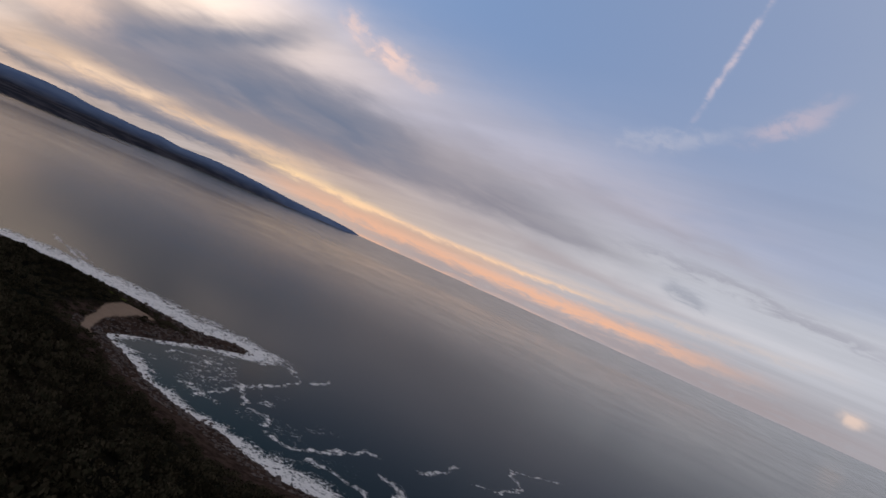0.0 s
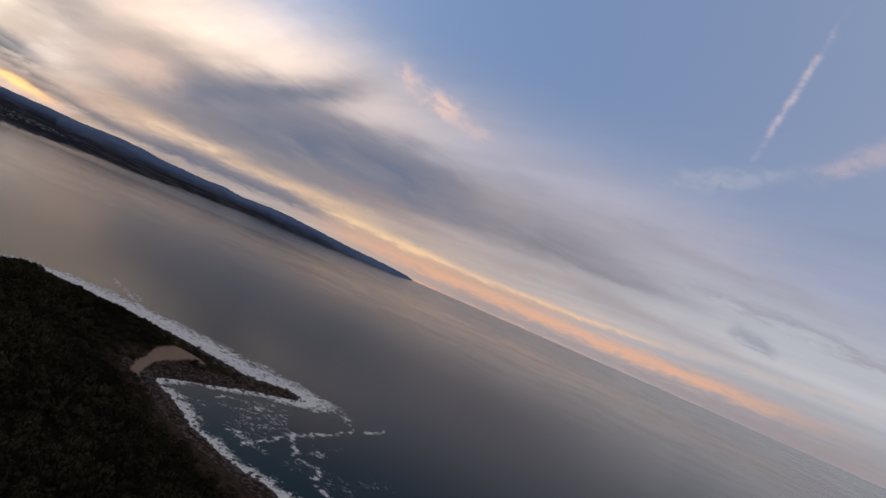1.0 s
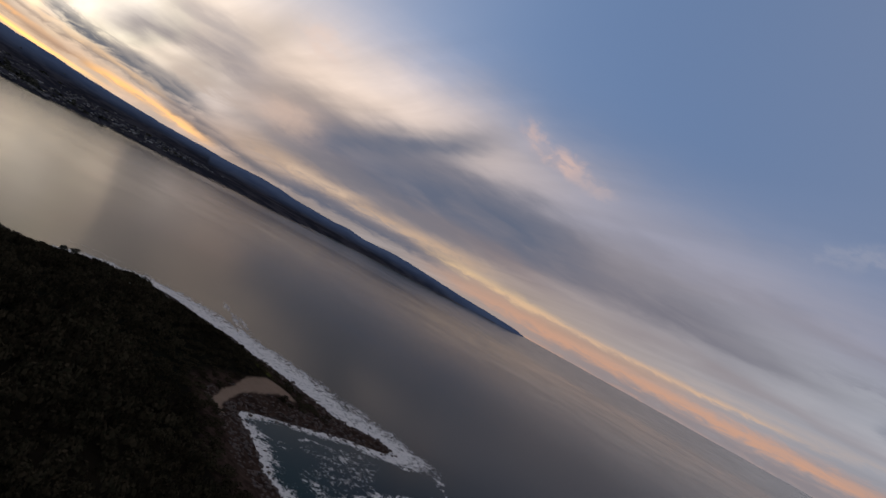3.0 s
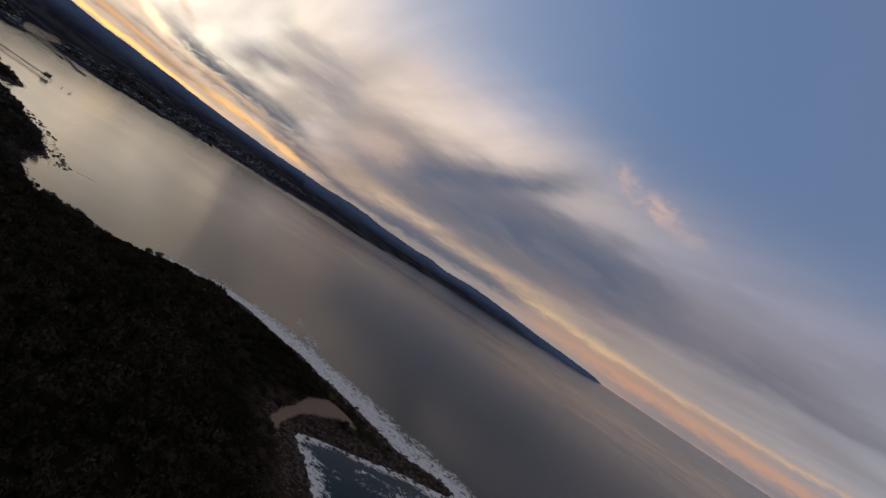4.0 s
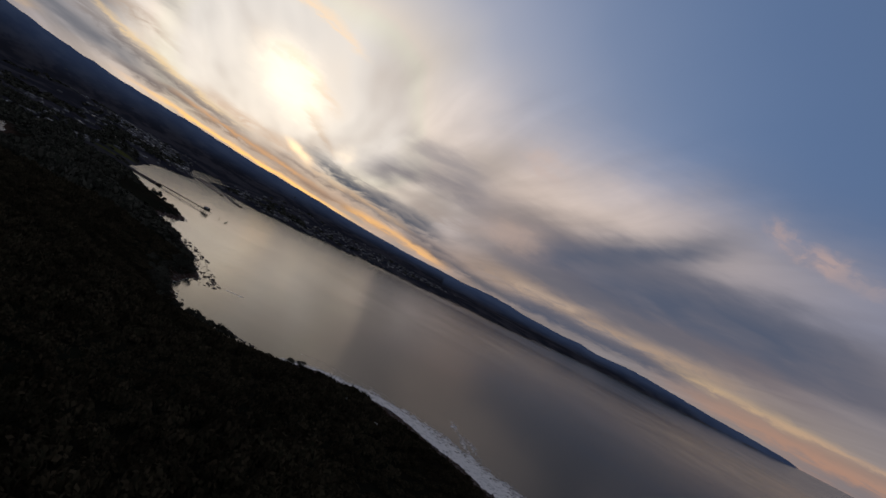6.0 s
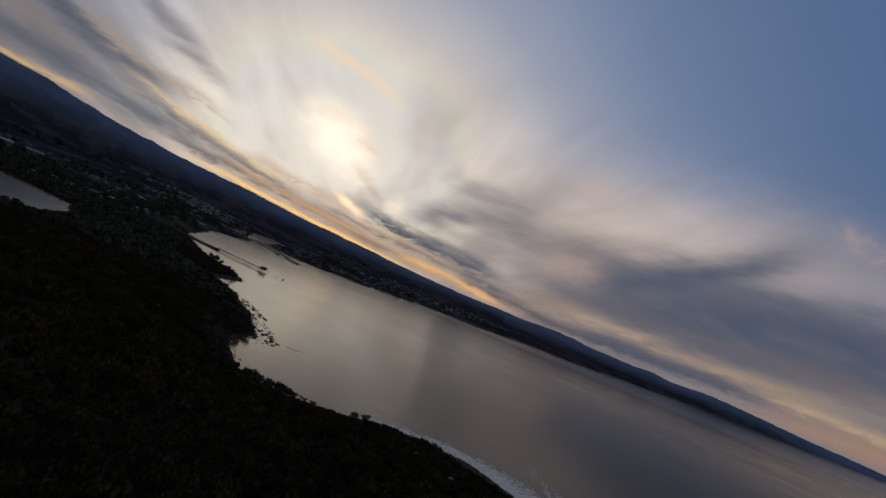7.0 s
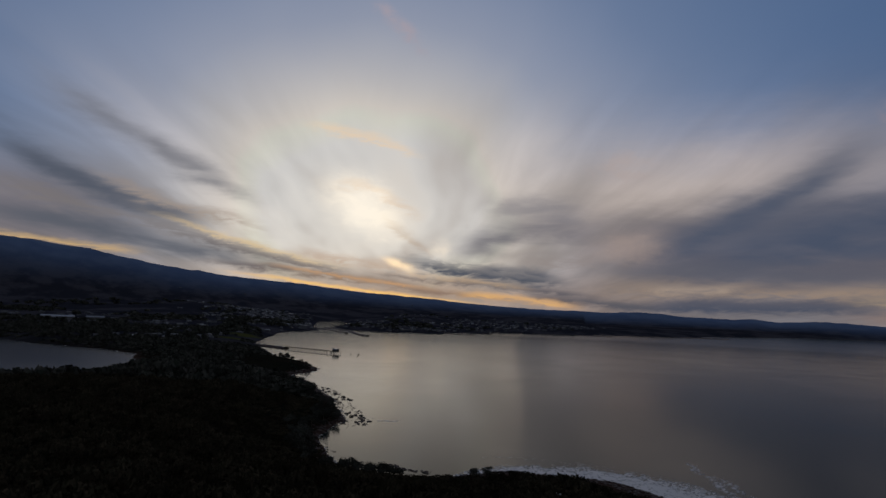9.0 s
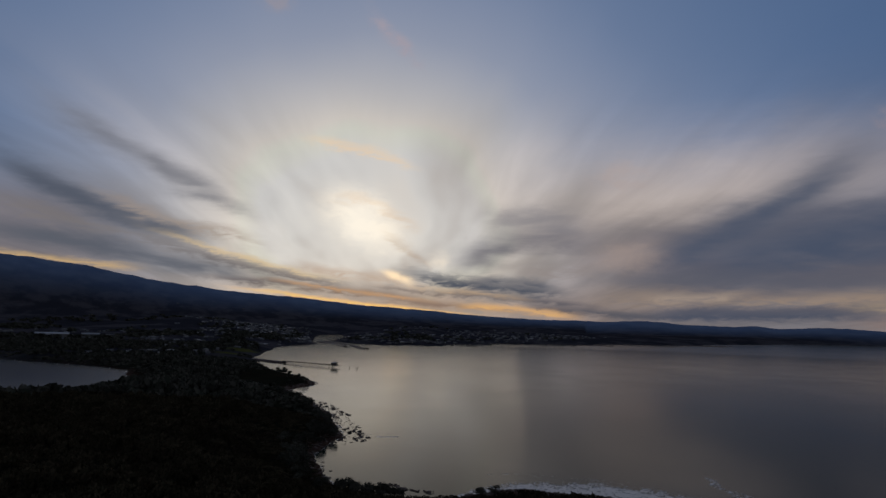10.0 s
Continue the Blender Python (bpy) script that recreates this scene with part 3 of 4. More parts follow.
def is_hazy_plain(x, y, d, z):
    # the haze-tinted fields replace bare soil further out
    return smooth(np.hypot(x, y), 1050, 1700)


# lines of drifting foam on the cove
FOAM_LINES = [
    [(-20, 412), (-9, 405), (4, 404), (12, 382), (3, 364), (-8, 344), (-17, 336), (-23, 319), (-29, 307), (-34, 293)],
    [(-17, 336), (-13, 316), (-8, 303), (-1, 303), (2, 290)],
    [(4, 281), (11, 277), (17, 277), (35, 290), (53, 307), (59, 306)],
    [(26, 268), (38, 263), (49, 257), (52, 246)],
    [(58, 283), (66, 277), (68, 262)],
    [(80, 305), (96, 318), (110, 338)],
    [(115, 321), (131, 323), (152, 339), (154, 371), (180, 380), (196, 389)],
    [(19, 389), (33, 413)],
    [(-60, 345), (-54, 352), (-46, 355), (-38, 348)],
    [(-412, 462), (-400, 470), (-388, 478)],
    [(-201, 522), (-185, 505), (-169, 482), (-141, 452)],
    [(-196, 512), (-176, 500), (-156, 480)],
]


def is_foam(x, y, d, z):
    off = -d
    n = fbm(x, y, 14, 40)
    width = 4.5 + 38 * blob(x, y, -115, 446, 115, 34, -12) + 12 * blob(x, y, 22, 250, 50, 26, -30) + 2 * blob(x, y, -60, 310, 40, 40)
    width = (width - 3.5 * smooth(x, -230, -300)) + 3 * blob(x, y, -462, 490, 62, 30, -28) + 10 * blob(x, y, -18, 412, 26, 18) + 4 * blob(x, y, -240, 430, 60, 30)
    width = width + 4 * blob(x, y, -710, 650, 60, 40) + 6 * blob(x, y, -215, 455, 50, 25)
    far = np.clip(np.hypot(x, y) / 1000, 1, 2.2)
    f = smooth(off / (width * (0.7 + 1.3 * n) * far), 1.3, 0.10) * 0.98
    outer = blob(x, y, -120, 450, 150, 60)
    f = np.maximum(f, 0.50 * outer * np.exp(-((off - 30 - 18 * (fbm(x, y, 60, 44) - 0.5)) / 5.5) ** 2) * smooth(fbm(x, y, 35, 46), 0.4, 0.6))
    cove = np.maximum(blob(x, y, -35, 335, 42, 60), 0.8 * blob(x, y, 15, 285, 50, 30, 30))
    f = np.maximum(f, 0.29 * cove * smooth(fbm(x, y, 22, 48), 0.36, 0.6))
    f = np.maximum(f, 0.30 * outer * smooth(off, 60, 15) * smooth(fbm(x, y, 30, 49), 0.42, 0.62))
    f = f * np.where(np.hypot(x, y) > 1500, 0.45, 1.0) * (1 - 0.45 * smooth(x, -300, -360))
    a, b = x + (fbm(x, y, 9, 50) - 0.5) * 9, y + (fbm(x, y, 9, 54) - 0.5) * 9
    for k, line in enumerate(FOAM_LINES):
        f = np.maximum(f, 0.66 * smooth(to_line(a, b, np.array(line, float), False) / (0.7 + 2.8 * n), 1.4, 0.2))
    f = np.maximum(f, 0.62 * smooth(blob(x, y, -4, 322, 9, 12) + blob(x, y, -30, 303, 26, 9, -25) * 0.8, 0.3, 0.9) * smooth(n, 0.35, 0.6))
    return np.where(d > 1.5, 0, f)


def is_bay_pale(x, y, d, z):
    """The inner bay takes a paler grey, uneven from place to place."""
    return 0.9 * smooth(x, -560, -640) * smooth(y, 700, 620) * smooth(d, 0, -4) * (0.7 + 0.5 * fbm(x, y, 120, 90))


def is_shallow(x, y, d, z):
    return smooth(-d, 60, 4) * (0.35 + 0.65 * blob(x, y, -20, 310, 60, 45)) * smooth(np.hypot(x, y), 1500, 700)


ground = sheet("ground", height, {"sand": is_sand, "rock": is_rock, "grass": is_grass, "hazy_hill": is_hazy_hill, "hazy_plain": is_hazy_plain}, M_GROUND)
tagged(ground, "dark wooded coast with rocky shore and hills behind", "terrain", kind="structure")
sea = sheet("water", lambda x, y, d: sea_rise(x, y), {"foam": is_foam, "shallow": is_shallow, "bay_pale": is_bay_pale}, M_SEA)
tagged(sea, "calm grey evening sea with white surf along the rocks", "sea", kind="structure")


# ---- helpers for things ----
def ground_z(x, y):
    a, b = np.atleast_1d(np.float64(x)), np.atleast_1d(np.float64(y))
    return height(a, b, inland(a, b))


def mesh_of(name, verts, faces, mat):
    me = bpy.data.meshes.new(name)
    me.from_pydata([tuple(v) for v in verts], [], [tuple(f) for f in faces])
    me.materials.append(mat)
    return me


def part(name, bm, mat, parent, label=""):
    me = bpy.data.meshes.new(name)
    bm.to_mesh(me)
    bm.free()
    me.materials.append(mat)
    ob = new(name, me)
    ob.parent = parent
    if label:
        tagged(ob, label)
    return ob


def box(x0, x1, y0, y1, z0, z1, bevel=0.0, bm=None):
    bm = bm or bmesh.new()
    g = bmesh.ops.create_cube(bm, size=1.0)
    for v in g["verts"]:
        v.co = ((x0 + x1) / 2 + v.co.x * (x1 - x0), (y0 + y1) / 2 + v.co.y * (y1 - y0), (z0 + z1) / 2 + v.co.z * (z1 - z0))
    if bevel:
        edges = list({e for v in g["verts"] for e in v.link_edges})
        bmesh.ops.bevel(bm, geom=edges, offset=bevel, segments=2, affect="EDGES")
    return bm


def tube(a, b, ra, rb, sides=7, bm=None):
    """A tapered round bar from a to b."""
    bm = bm or bmesh.new()
    a, b = Vector(a), Vector(b)
    m = (b - a).to_track_quat("Z", "Y").to_matrix()
    rings = []
    for p, r in ((a, ra), (b, rb)):
        rings.append([bm.verts.new(p + m @ Vector((r * math.cos(i * math.tau / sides), r * math.sin(i * math.tau / sides), 0))) for i in range(sides)])
    for i in range(sides):
        bm.faces.new((rings[0][i], rings[0][(i + 1) % sides], rings[1][(i + 1) % sides], rings[1][i]))
    bm.faces.new(rings[1])
    bm.faces.new(rings[0][::-1])
    return bm


def leaf_cloud(rng, lobes, count, size):
    """Many small leaf sprays on the shells of several lobes; quads, as an array of corners."""
    out = []
    for k in range(count):
        cx, cy, cz, rx, rz = lobes[k % len(lobes)]
        d = rng.normal(size=3)
        d /= np.linalg.norm(d)
        d[2] = abs(d[2]) if rng.random() < 0.75 else d[2]
        shell = rng.uniform(0.62, 1.08)
        c = np.array([cx + d[0] * rx * shell, cy + d[1] * rx * shell, cz + d[2] * rz * shell])
        n = d + rng.normal(size=3) * 0.55
        n /= np.linalg.norm(n)
        u = np.cross(n, rng.normal(size=3))
        u /= np.linalg.norm(u)
        w = np.cross(n, u)
        s, t = size * rng.uniform(0.6, 1.35), size * rng.uniform(0.4, 0.9)
        out.append([c - u * s - w * t * 0.4, c + u * s * 0.2 - w * t, c + u * s + w * t * 0.3, c - u * s * 0.1 + w * t])
    return np.array(out)


def crown_lobes(rng, radius, tall, count):
    lobes = [(0, 0, tall * 0.55, radius * 0.72, tall * 0.40)]
    for k in range(count - 1):
        a, r = rng.uniform(0, math.tau), radius * rng.uniform(0.35, 0.7)
        lobes.append((r * math.cos(a), r * math.sin(a), tall * rng.uniform(0.3, 0.72), radius * rng.uniform(0.35, 0.55), tall * rng.uniform(0.18, 0.32)))
    return lobes


def scatter(name, quads, places, mat, label, category):
    """One mesh out of many copies of the leaf clouds. places: x, y, z, turn, width, height, which."""
    parts = []
    for k, q in enumerate(quads):
        p = places[places[:, 6] == k]
        if not len(p):
            continue
        c, s = np.cos(p[:, 3])[:, None, None], np.sin(p[:, 3])[:, None, None]
        x, y, z = q[None, :, :, 0], q[None, :, :, 1], q[None, :, :, 2]
        w, h = p[:, 4][:, None, None], p[:, 5][:, None, None]
        parts.append(np.stack([(x * c - y * s) * w + p[:, 0][:, None, None], (x * s + y * c) * w + p[:, 1][:, None, None],
                               z * h + p[:, 2][:, None, None]], -1).reshape(-1, 3))
    co = np.concatenate(parts)
    n = len(co) // 4
    me = bpy.data.meshes.new(name)
    me.vertices.add(len(co))
    me.vertices.foreach_set("co", co.astype(np.float32).ravel())
    me.loops.add(n * 4)
    me.loops.foreach_set("vertex_index", np.arange(n * 4, dtype=np.int32))
    me.polygons.add(n)
    me.polygons.foreach_set("loop_start", np.arange(n, dtype=np.int32) * 4)
    me.update(calc_edges=True)
    me.materials.append(mat)
    return tagged(new(name, me), label, category, kind="stuff")


# ---- scrub and wood over the headland ----
rng = np.random.default_rng(3)
near_q = [leaf_cloud(rng, crown_lobes(rng, 1.0, 1.0, 5), 112, 0.15) for _ in range(5)]
far_q = [leaf_cloud(rng, crown_lobes(rng, 1.0, 1.0, 3), 22, 0.42) for _ in range(4)]


def wood(x0, x1, y0, y1, step, keep, tall, kinds):
    gx, gy = np.meshgrid(np.arange(x0, x1, step), np.arange(y0, y1, step))
    x = gx.ravel() + rng.uniform(-0.5, 0.5, gx.size) * step
    y = gy.ravel() + rng.uniform(-0.5, 0.5, gx.size) * step
    d = inland(x, y)
    z = height(x, y, d)
    ok = keep(x, y, d, z)
    x, y, d, z = x[ok], y[ok], d[ok], z[ok]
    patchy = 0.55 + 0.9 * fbm(x, y, 45, 70)
    h = tall * patchy * rng.uniform(0.6, 1.25, len(x)) * (0.3 + 0.7 * smooth(d, 12, 80))
    w = np.maximum(h * rng.uniform(0.5, 0.75, len(x)), step * 0.55)
    return np.stack([x, y, z - 0.08 * h, rng.uniform(0, 6.28, len(x)), w, h, rng.integers(0, kinds, len(x))], 1)


def headland(x, y, d, z):
    bare = np.maximum(is_sand(x, y, d, z), is_grass(x, y, d, z))
    seen = (np.hypot(x + 40, y - 120) < 560) & (y > 0.25 * x + 75)
    spots = np.maximum(np.hypot(x + 163, y - 363) - 3.5, 0) * np.maximum(np.hypot(x + 188, y - 372) - 5, 0)
    return (spots > 0) & (d > (9 + 9 * fbm(x, y, 60, 30)) * (1 - 0.7 * smooth(x, -255, -300)) + 20 * blob(x, y, 10, 235, 90, 60) + 30 * blob(x, y, -206, 436, 64, 42)) & (bare < 0.2) & seen


def beyond(x, y, d, z):
    r = np.hypot(x + 40, y - 120)
    gap = smooth(fbm(x, y, 130, 80), 0.40, 0.52)
    return (d > 6) & (r >= 560) & (r < 1700) & (y > -150) & ((gap > rng.random(len(x)) * 0.9) | (r < 800)) & (is_grass(x, y, d, z) < 0.2)


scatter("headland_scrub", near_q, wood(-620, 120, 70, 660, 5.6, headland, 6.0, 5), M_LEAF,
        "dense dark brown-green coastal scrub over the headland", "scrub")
def behind(x, y, d, z):
    return (d > 14) & (y <= 0.25 * x + 75) & (np.hypot(x + 40, y - 120) < 420)


scatter("rear_scrub", far_q, wood(-420, 200, -220, 110, 7.5, behind, 6.0, 4), M_LEAF,
        "dark coastal scrub on the land behind the cove", "scrub")
scatter("distant_woodland", far_q, wood(-1750, -350, -150, 1500, 12.0, beyond, 8.0, 4), M_CROWN,
        "dark patches of woodland behind the shore", "woodland")


def foothills(x, y, d, z):
    az = np.degrees(np.arctan2(-(x + 60), y - 150))
    r = np.hypot(x + 60, y - 150)
    gap = smooth(fbm(x, y, 170, 81), 0.50, 0.60) * (1 - 0.95 * smooth(r, 2200, 3250))
    return (d > 40) & (r >= 1650) & (r < 3500) & (az > 30) & (az < 88) & (gap > rng.random(len(x)) * 0.95)


scatter("foothill_woodland", far_q, wood(-3650, -1300, 60, 3000, 27.0, foothills, 11.0, 4), M_CROWN,
        "dark belts of trees on the foothills behind the town", "woodland")
def tree_kind(seed, tall, spread):
    """A windswept shore tree: trunk with limbs, and a crown of many leaf sprays."""
    r = np.random.default_rng(seed)
    root = new("shore_tree")
    lean = Vector((r.uniform(-0.8, 0.8), r.uniform(-0.8, 0.8), 0))
    fork = Vector((0, 0, tall * 0.42)) + lean * 0.5
    bm = tube((0, 0, -0.4), fork, tall * 0.035, tall * 0.024)
    lobes = crown_lobes(r, spread, tall, 7)
    for lx, ly, lz, lr, lh in lobes:
        tube(fork, (lx * 0.8 + lean.x, ly * 0.8 + lean.y, lz), tall * 0.018, tall * 0.006, 5, bm)
    part("trunk", bm, M_BARK, root)
    q = leaf_cloud(r, [(a + lean.x, b + lean.y, c, e, f) for a, b, c, e, f in lobes], 520, spread * 0.11)
    me = mesh_of("crown", q.reshape(-1, 3), np.arange(len(q) * 4).reshape(-1, 4).tolist(), M_CROWN)
    crown = new("crown", me)
    crown.parent = root
    return tagged(root, "dark windswept tree standing on the rocky shore", "tree", "trees along the shore")


TREES = [tree_kind(20 + k, *v) for k, v in enumerate([(6.5, 3.4), (5.5, 3.2), (7.5, 3.8), (4.5, 2.8), (4.0, 2.6)])]
stands = [(-296, 361), (-285, 363), (-279, 366), (-272, 370), (-247, 393), (-243, 397)]
edge = np.array([(-650, 540), (-560, 515), (-470, 470), (-420, 440), (-392, 405), (-368, 378), (-332, 362), (-300, 355), (-276, 362)], float)
rt = random.Random(8)
for k in range(74):
    t = rt.uniform(0, len(edge) - 1.001)
    i = int(t)
    p = edge[i] + (edge[i + 1] - edge[i]) * (t - i)
    stands.append((p[0] + rt.gauss(0, 5), p[1] + rt.gauss(0, 5)))
heads = np.array([(-672, 580), (-706, 622), (-740, 640), (-820, 672), (-900, 715)], float)
for k in range(26):
    t = rt.uniform(0, len(heads) - 1.001)
    i = int(t)
    p = heads[i] + (heads[i + 1] - heads[i]) * (t - i)
    stands.append((p[0] + rt.gauss(0, 8), p[1] + rt.gauss(0, 8)))
first = set()
for k, (x, y) in enumerate(stands):
    d = float(inland(np.array([x]), np.array([y]))[0])
    if d < 3.5:
        continue
    kind_i = k % 5
    m = pose(x, y, float(ground_z(x, y)[0]), 0, 0, rt.uniform(0, 360)) @ Matrix.Scale(rt.uniform(0.8, 1.25), 4)
    if kind_i not in first:
        first.add(kind_i)
        TREES[kind_i].matrix_basis = m
    else:
        copy = copy_thing(TREES[kind_i], m)
        copy.scale = m.to_scale()


# ---- rocks of the shore ----
def rock_mesh(seed):
    r = np.random.default_rng(seed)
    bm = bmesh.new()
    for _ in range(17):
        v = r.normal(size=3)
        v = v / np.linalg.norm(v) * r.uniform(0.75, 1.05) * (1.0, 0.8, 0.55)
        bm.verts.new(v)
    hull = bmesh.ops.convex_hull(bm, input=bm.verts)
    bmesh.ops.delete(bm, geom=[v for v in hull["geom_interior"] if isinstance(v, bmesh.types.BMVert)], context="VERTS")
    me = bpy.data.meshes.new("boulder")
    bm.to_mesh(me)
    bm.free()
    me.materials.append(M_ROCK)
    return me


ROCKS = [rock_mesh(40 + k) for k in range(8)]


def shore_spots(count, box_xy, d_lo, d_hi, seed):
    r = np.random.default_rng(seed)
    x = r.uniform(box_xy[0], box_xy[1], count * 60)
    y = r.uniform(box_xy[2], box_xy[3], count * 60)
    d = inland(x, y)
    ok = (d > d_lo) & (d < d_hi) & (is_sand(x, y, d, d) < 0.3)
    x, y, d = x[ok][:count], y[ok][:count], d[ok][:count]
    return x, y, height(x, y, d)


# single boulders round the cove and its spit
bx, by, bz = shore_spots(230, (-140, 60, 235, 435), -4, 7, 5)
cx, cy, cz = shore_spots(110, (-570, -390, 440, 545), -17, 2, 6)
for k, (x, y, z) in enumerate(zip(np.append(bx, cx), np.append(by, cy), np.append(bz, cz))):
    ob = new("boulder", ROCKS[k % 8])
    s = rt.uniform(0.8, 1.9) if k < 230 else rt.uniform(1.0, 2.4)
    ob.matrix_basis = pose(x, y, max(z, -0.3) + 0.12 * s, rt.uniform(-15, 15), rt.uniform(-15, 15), rt.uniform(0, 360)) @ Matrix.Diagonal((s, s, s * 0.8, 1))
    tagged(ob, "dark wet reddish-brown boulder at the surf's edge" if k < 230 else "dark reef rock standing in white surf", "rock",
           "boulders of the cove" if k < 230 else "reef rocks off the point")


def rubble(name, spots, lo, hi, label):
    x, y, z = spots
    vs, fs, base = [], [], 0
    r = np.random.default_rng(len(x))
    for k in range(len(x)):
        me = ROCKS[k % 8]
        co = np.array([v.co[:] for v in me.vertices]) * r.uniform(lo, hi) * np.array([1, 1, 0.75])
        a = r.uniform(0, 6.28)
        co = np.stack([co[:, 0] * math.cos(a) - co[:, 1] * math.sin(a), co[:, 0] * math.sin(a) + co[:, 1] * math.cos(a), co[:, 2]], 1)
        vs.append(co + (x[k], y[k], max(z[k], -0.4) + 0.1))
        fs += [tuple(i + base for i in p.vertices) for p in me.polygons]
        base += len(co)
    tagged(new(name, mesh_of(name, np.concatenate(vs), fs, M_ROCK)), label, "rocks", kind="stuff")


rubble("cove_rubble", shore_spots(2600, (-260, 110, 180, 460), -3, 17, 7), 0.35, 1.2, "broken reddish-brown rock along the surf line")
rubble("point_rubble", shore_spots(1500, (-760, -260, 360, 680), -5, 10, 9), 0.5, 1.8, "dark broken rock along the points of the shore")
rubble("reef_rubble", shore_spots(620, (-590, -388, 432, 550), -18, 0, 12), 0.5, 1.6, "low dark reef rocks awash in surf")


def rock_line(name, a, b, count, label):
    """A low bar of rocks that breaks the surface."""
    r = np.random.default_rng(count)
    t = r.random(count)
    x = a[0] + (b[0] - a[0]) * t + r.normal(size=count) * 1.0
    y = a[1] + (b[1] - a[1]) * t + r.normal(size=count) * 1.0 + np.sin(t * 9) * 1.5
    rubble(name, (x, y, np.full(count, 0.05)), 0.4, 1.1, label)


rock_line("rock_bar", (-302, 386), (-274, 392), 90, "thin dark bar of rock breaking the surf")


def mound(name, line, top, foot, up, label, category, seed):
    """A long rubble bank, such as a breakwater or a causeway."""
    r = np.random.default_rng(seed)
    pts = []
    for (ax, ay), (bx_, by_) in zip(line[:-1], line[1:]):
        n = max(2, int(math.hypot(bx_ - ax, by_ - ay) / 6))
        pts += [(ax + (bx_ - ax) * i / n, ay + (by_ - ay) * i / n) for i in range(n)]
    pts.append(line[-1])
    vs, fs = [], []
    section = [(-foot, -1.2), (-top * 1.5, up * 0.7), (-top, up), (top, up), (top * 1.5, up * 0.7), (foot, -1.2)]
    for i, (x, y) in enumerate(pts):
        a, b = pts[max(i - 1, 0)], pts[min(i + 1, len(pts) - 1)]
        t = Vector((b[0] - a[0], b[1] - a[1])).normalized()
        for o, z in section:
            o, z = o * r.uniform(0.85, 1.15), z + r.uniform(-0.35, 0.35)
            vs.append((x + t.y * o, y - t.x * o, z + float(sea_rise(x, y))))
    k = len(section)
    for i in range(len(pts) - 1):
        fs += [(i * k + j, i * k + j + 1, (i + 1) * k + j + 1, (i + 1) * k + j) for j in range(k - 1)]
    fs += [tuple(range(k))[::-1], tuple(range((len(pts) - 1) * k, len(pts) * k))]
    return tagged(new(name, mesh_of(name, vs, fs, M_ROCK)), label, category)


mound("harbour_breakwater", [(-2071, 1622), (-1911, 1564), (-1688, 1457)], 3, 8, 3.0, "long dark rubble breakwater in front of the harbour", "breakwater", 1)
mound("outer_breakwater", [(-2194, 1747), (-1812, 1575), (-1560, 1412), (-1530, 1412)], 4, 10, 3.4, "dark outer breakwater with a thick rounded end", "breakwater", 2)
mound("jetty_causeway", [(-1190, 838), (-1160, 824), (-1070, 827)], 3.5, 8, 3.2, "dark stone causeway leading out to the jetty", "causeway", 3)
mound("low_spit", [(-1570, 2690), (-1520, 2745), (-1440, 2790)], 9, 16, 1.8, "low dark spit running out from the far shore", "spit", 4)
mound("long_spit", [(-1300, 3220), (-1216, 3293), (-1120, 3350)], 10, 18, 2.0, "low dark spit running out from the far shore", "spit", 5)
mound("short_spit", [(-1690, 1960), (-1610, 2030)], 6, 12, 1.6, "low dark spit running out from the far shore", "spit", 6)
mound("far_spit", [(-520, 4390), (-390, 4440), (-330, 4470)], 10, 18, 2.2, "low dark spit at the foot of the blue hills", "spit", 8)
mound("outer_islet", [(-170, 4560), (-90, 4600)], 8, 16, 2.0, "thin dark islet far out in the bay", "islet", 7)


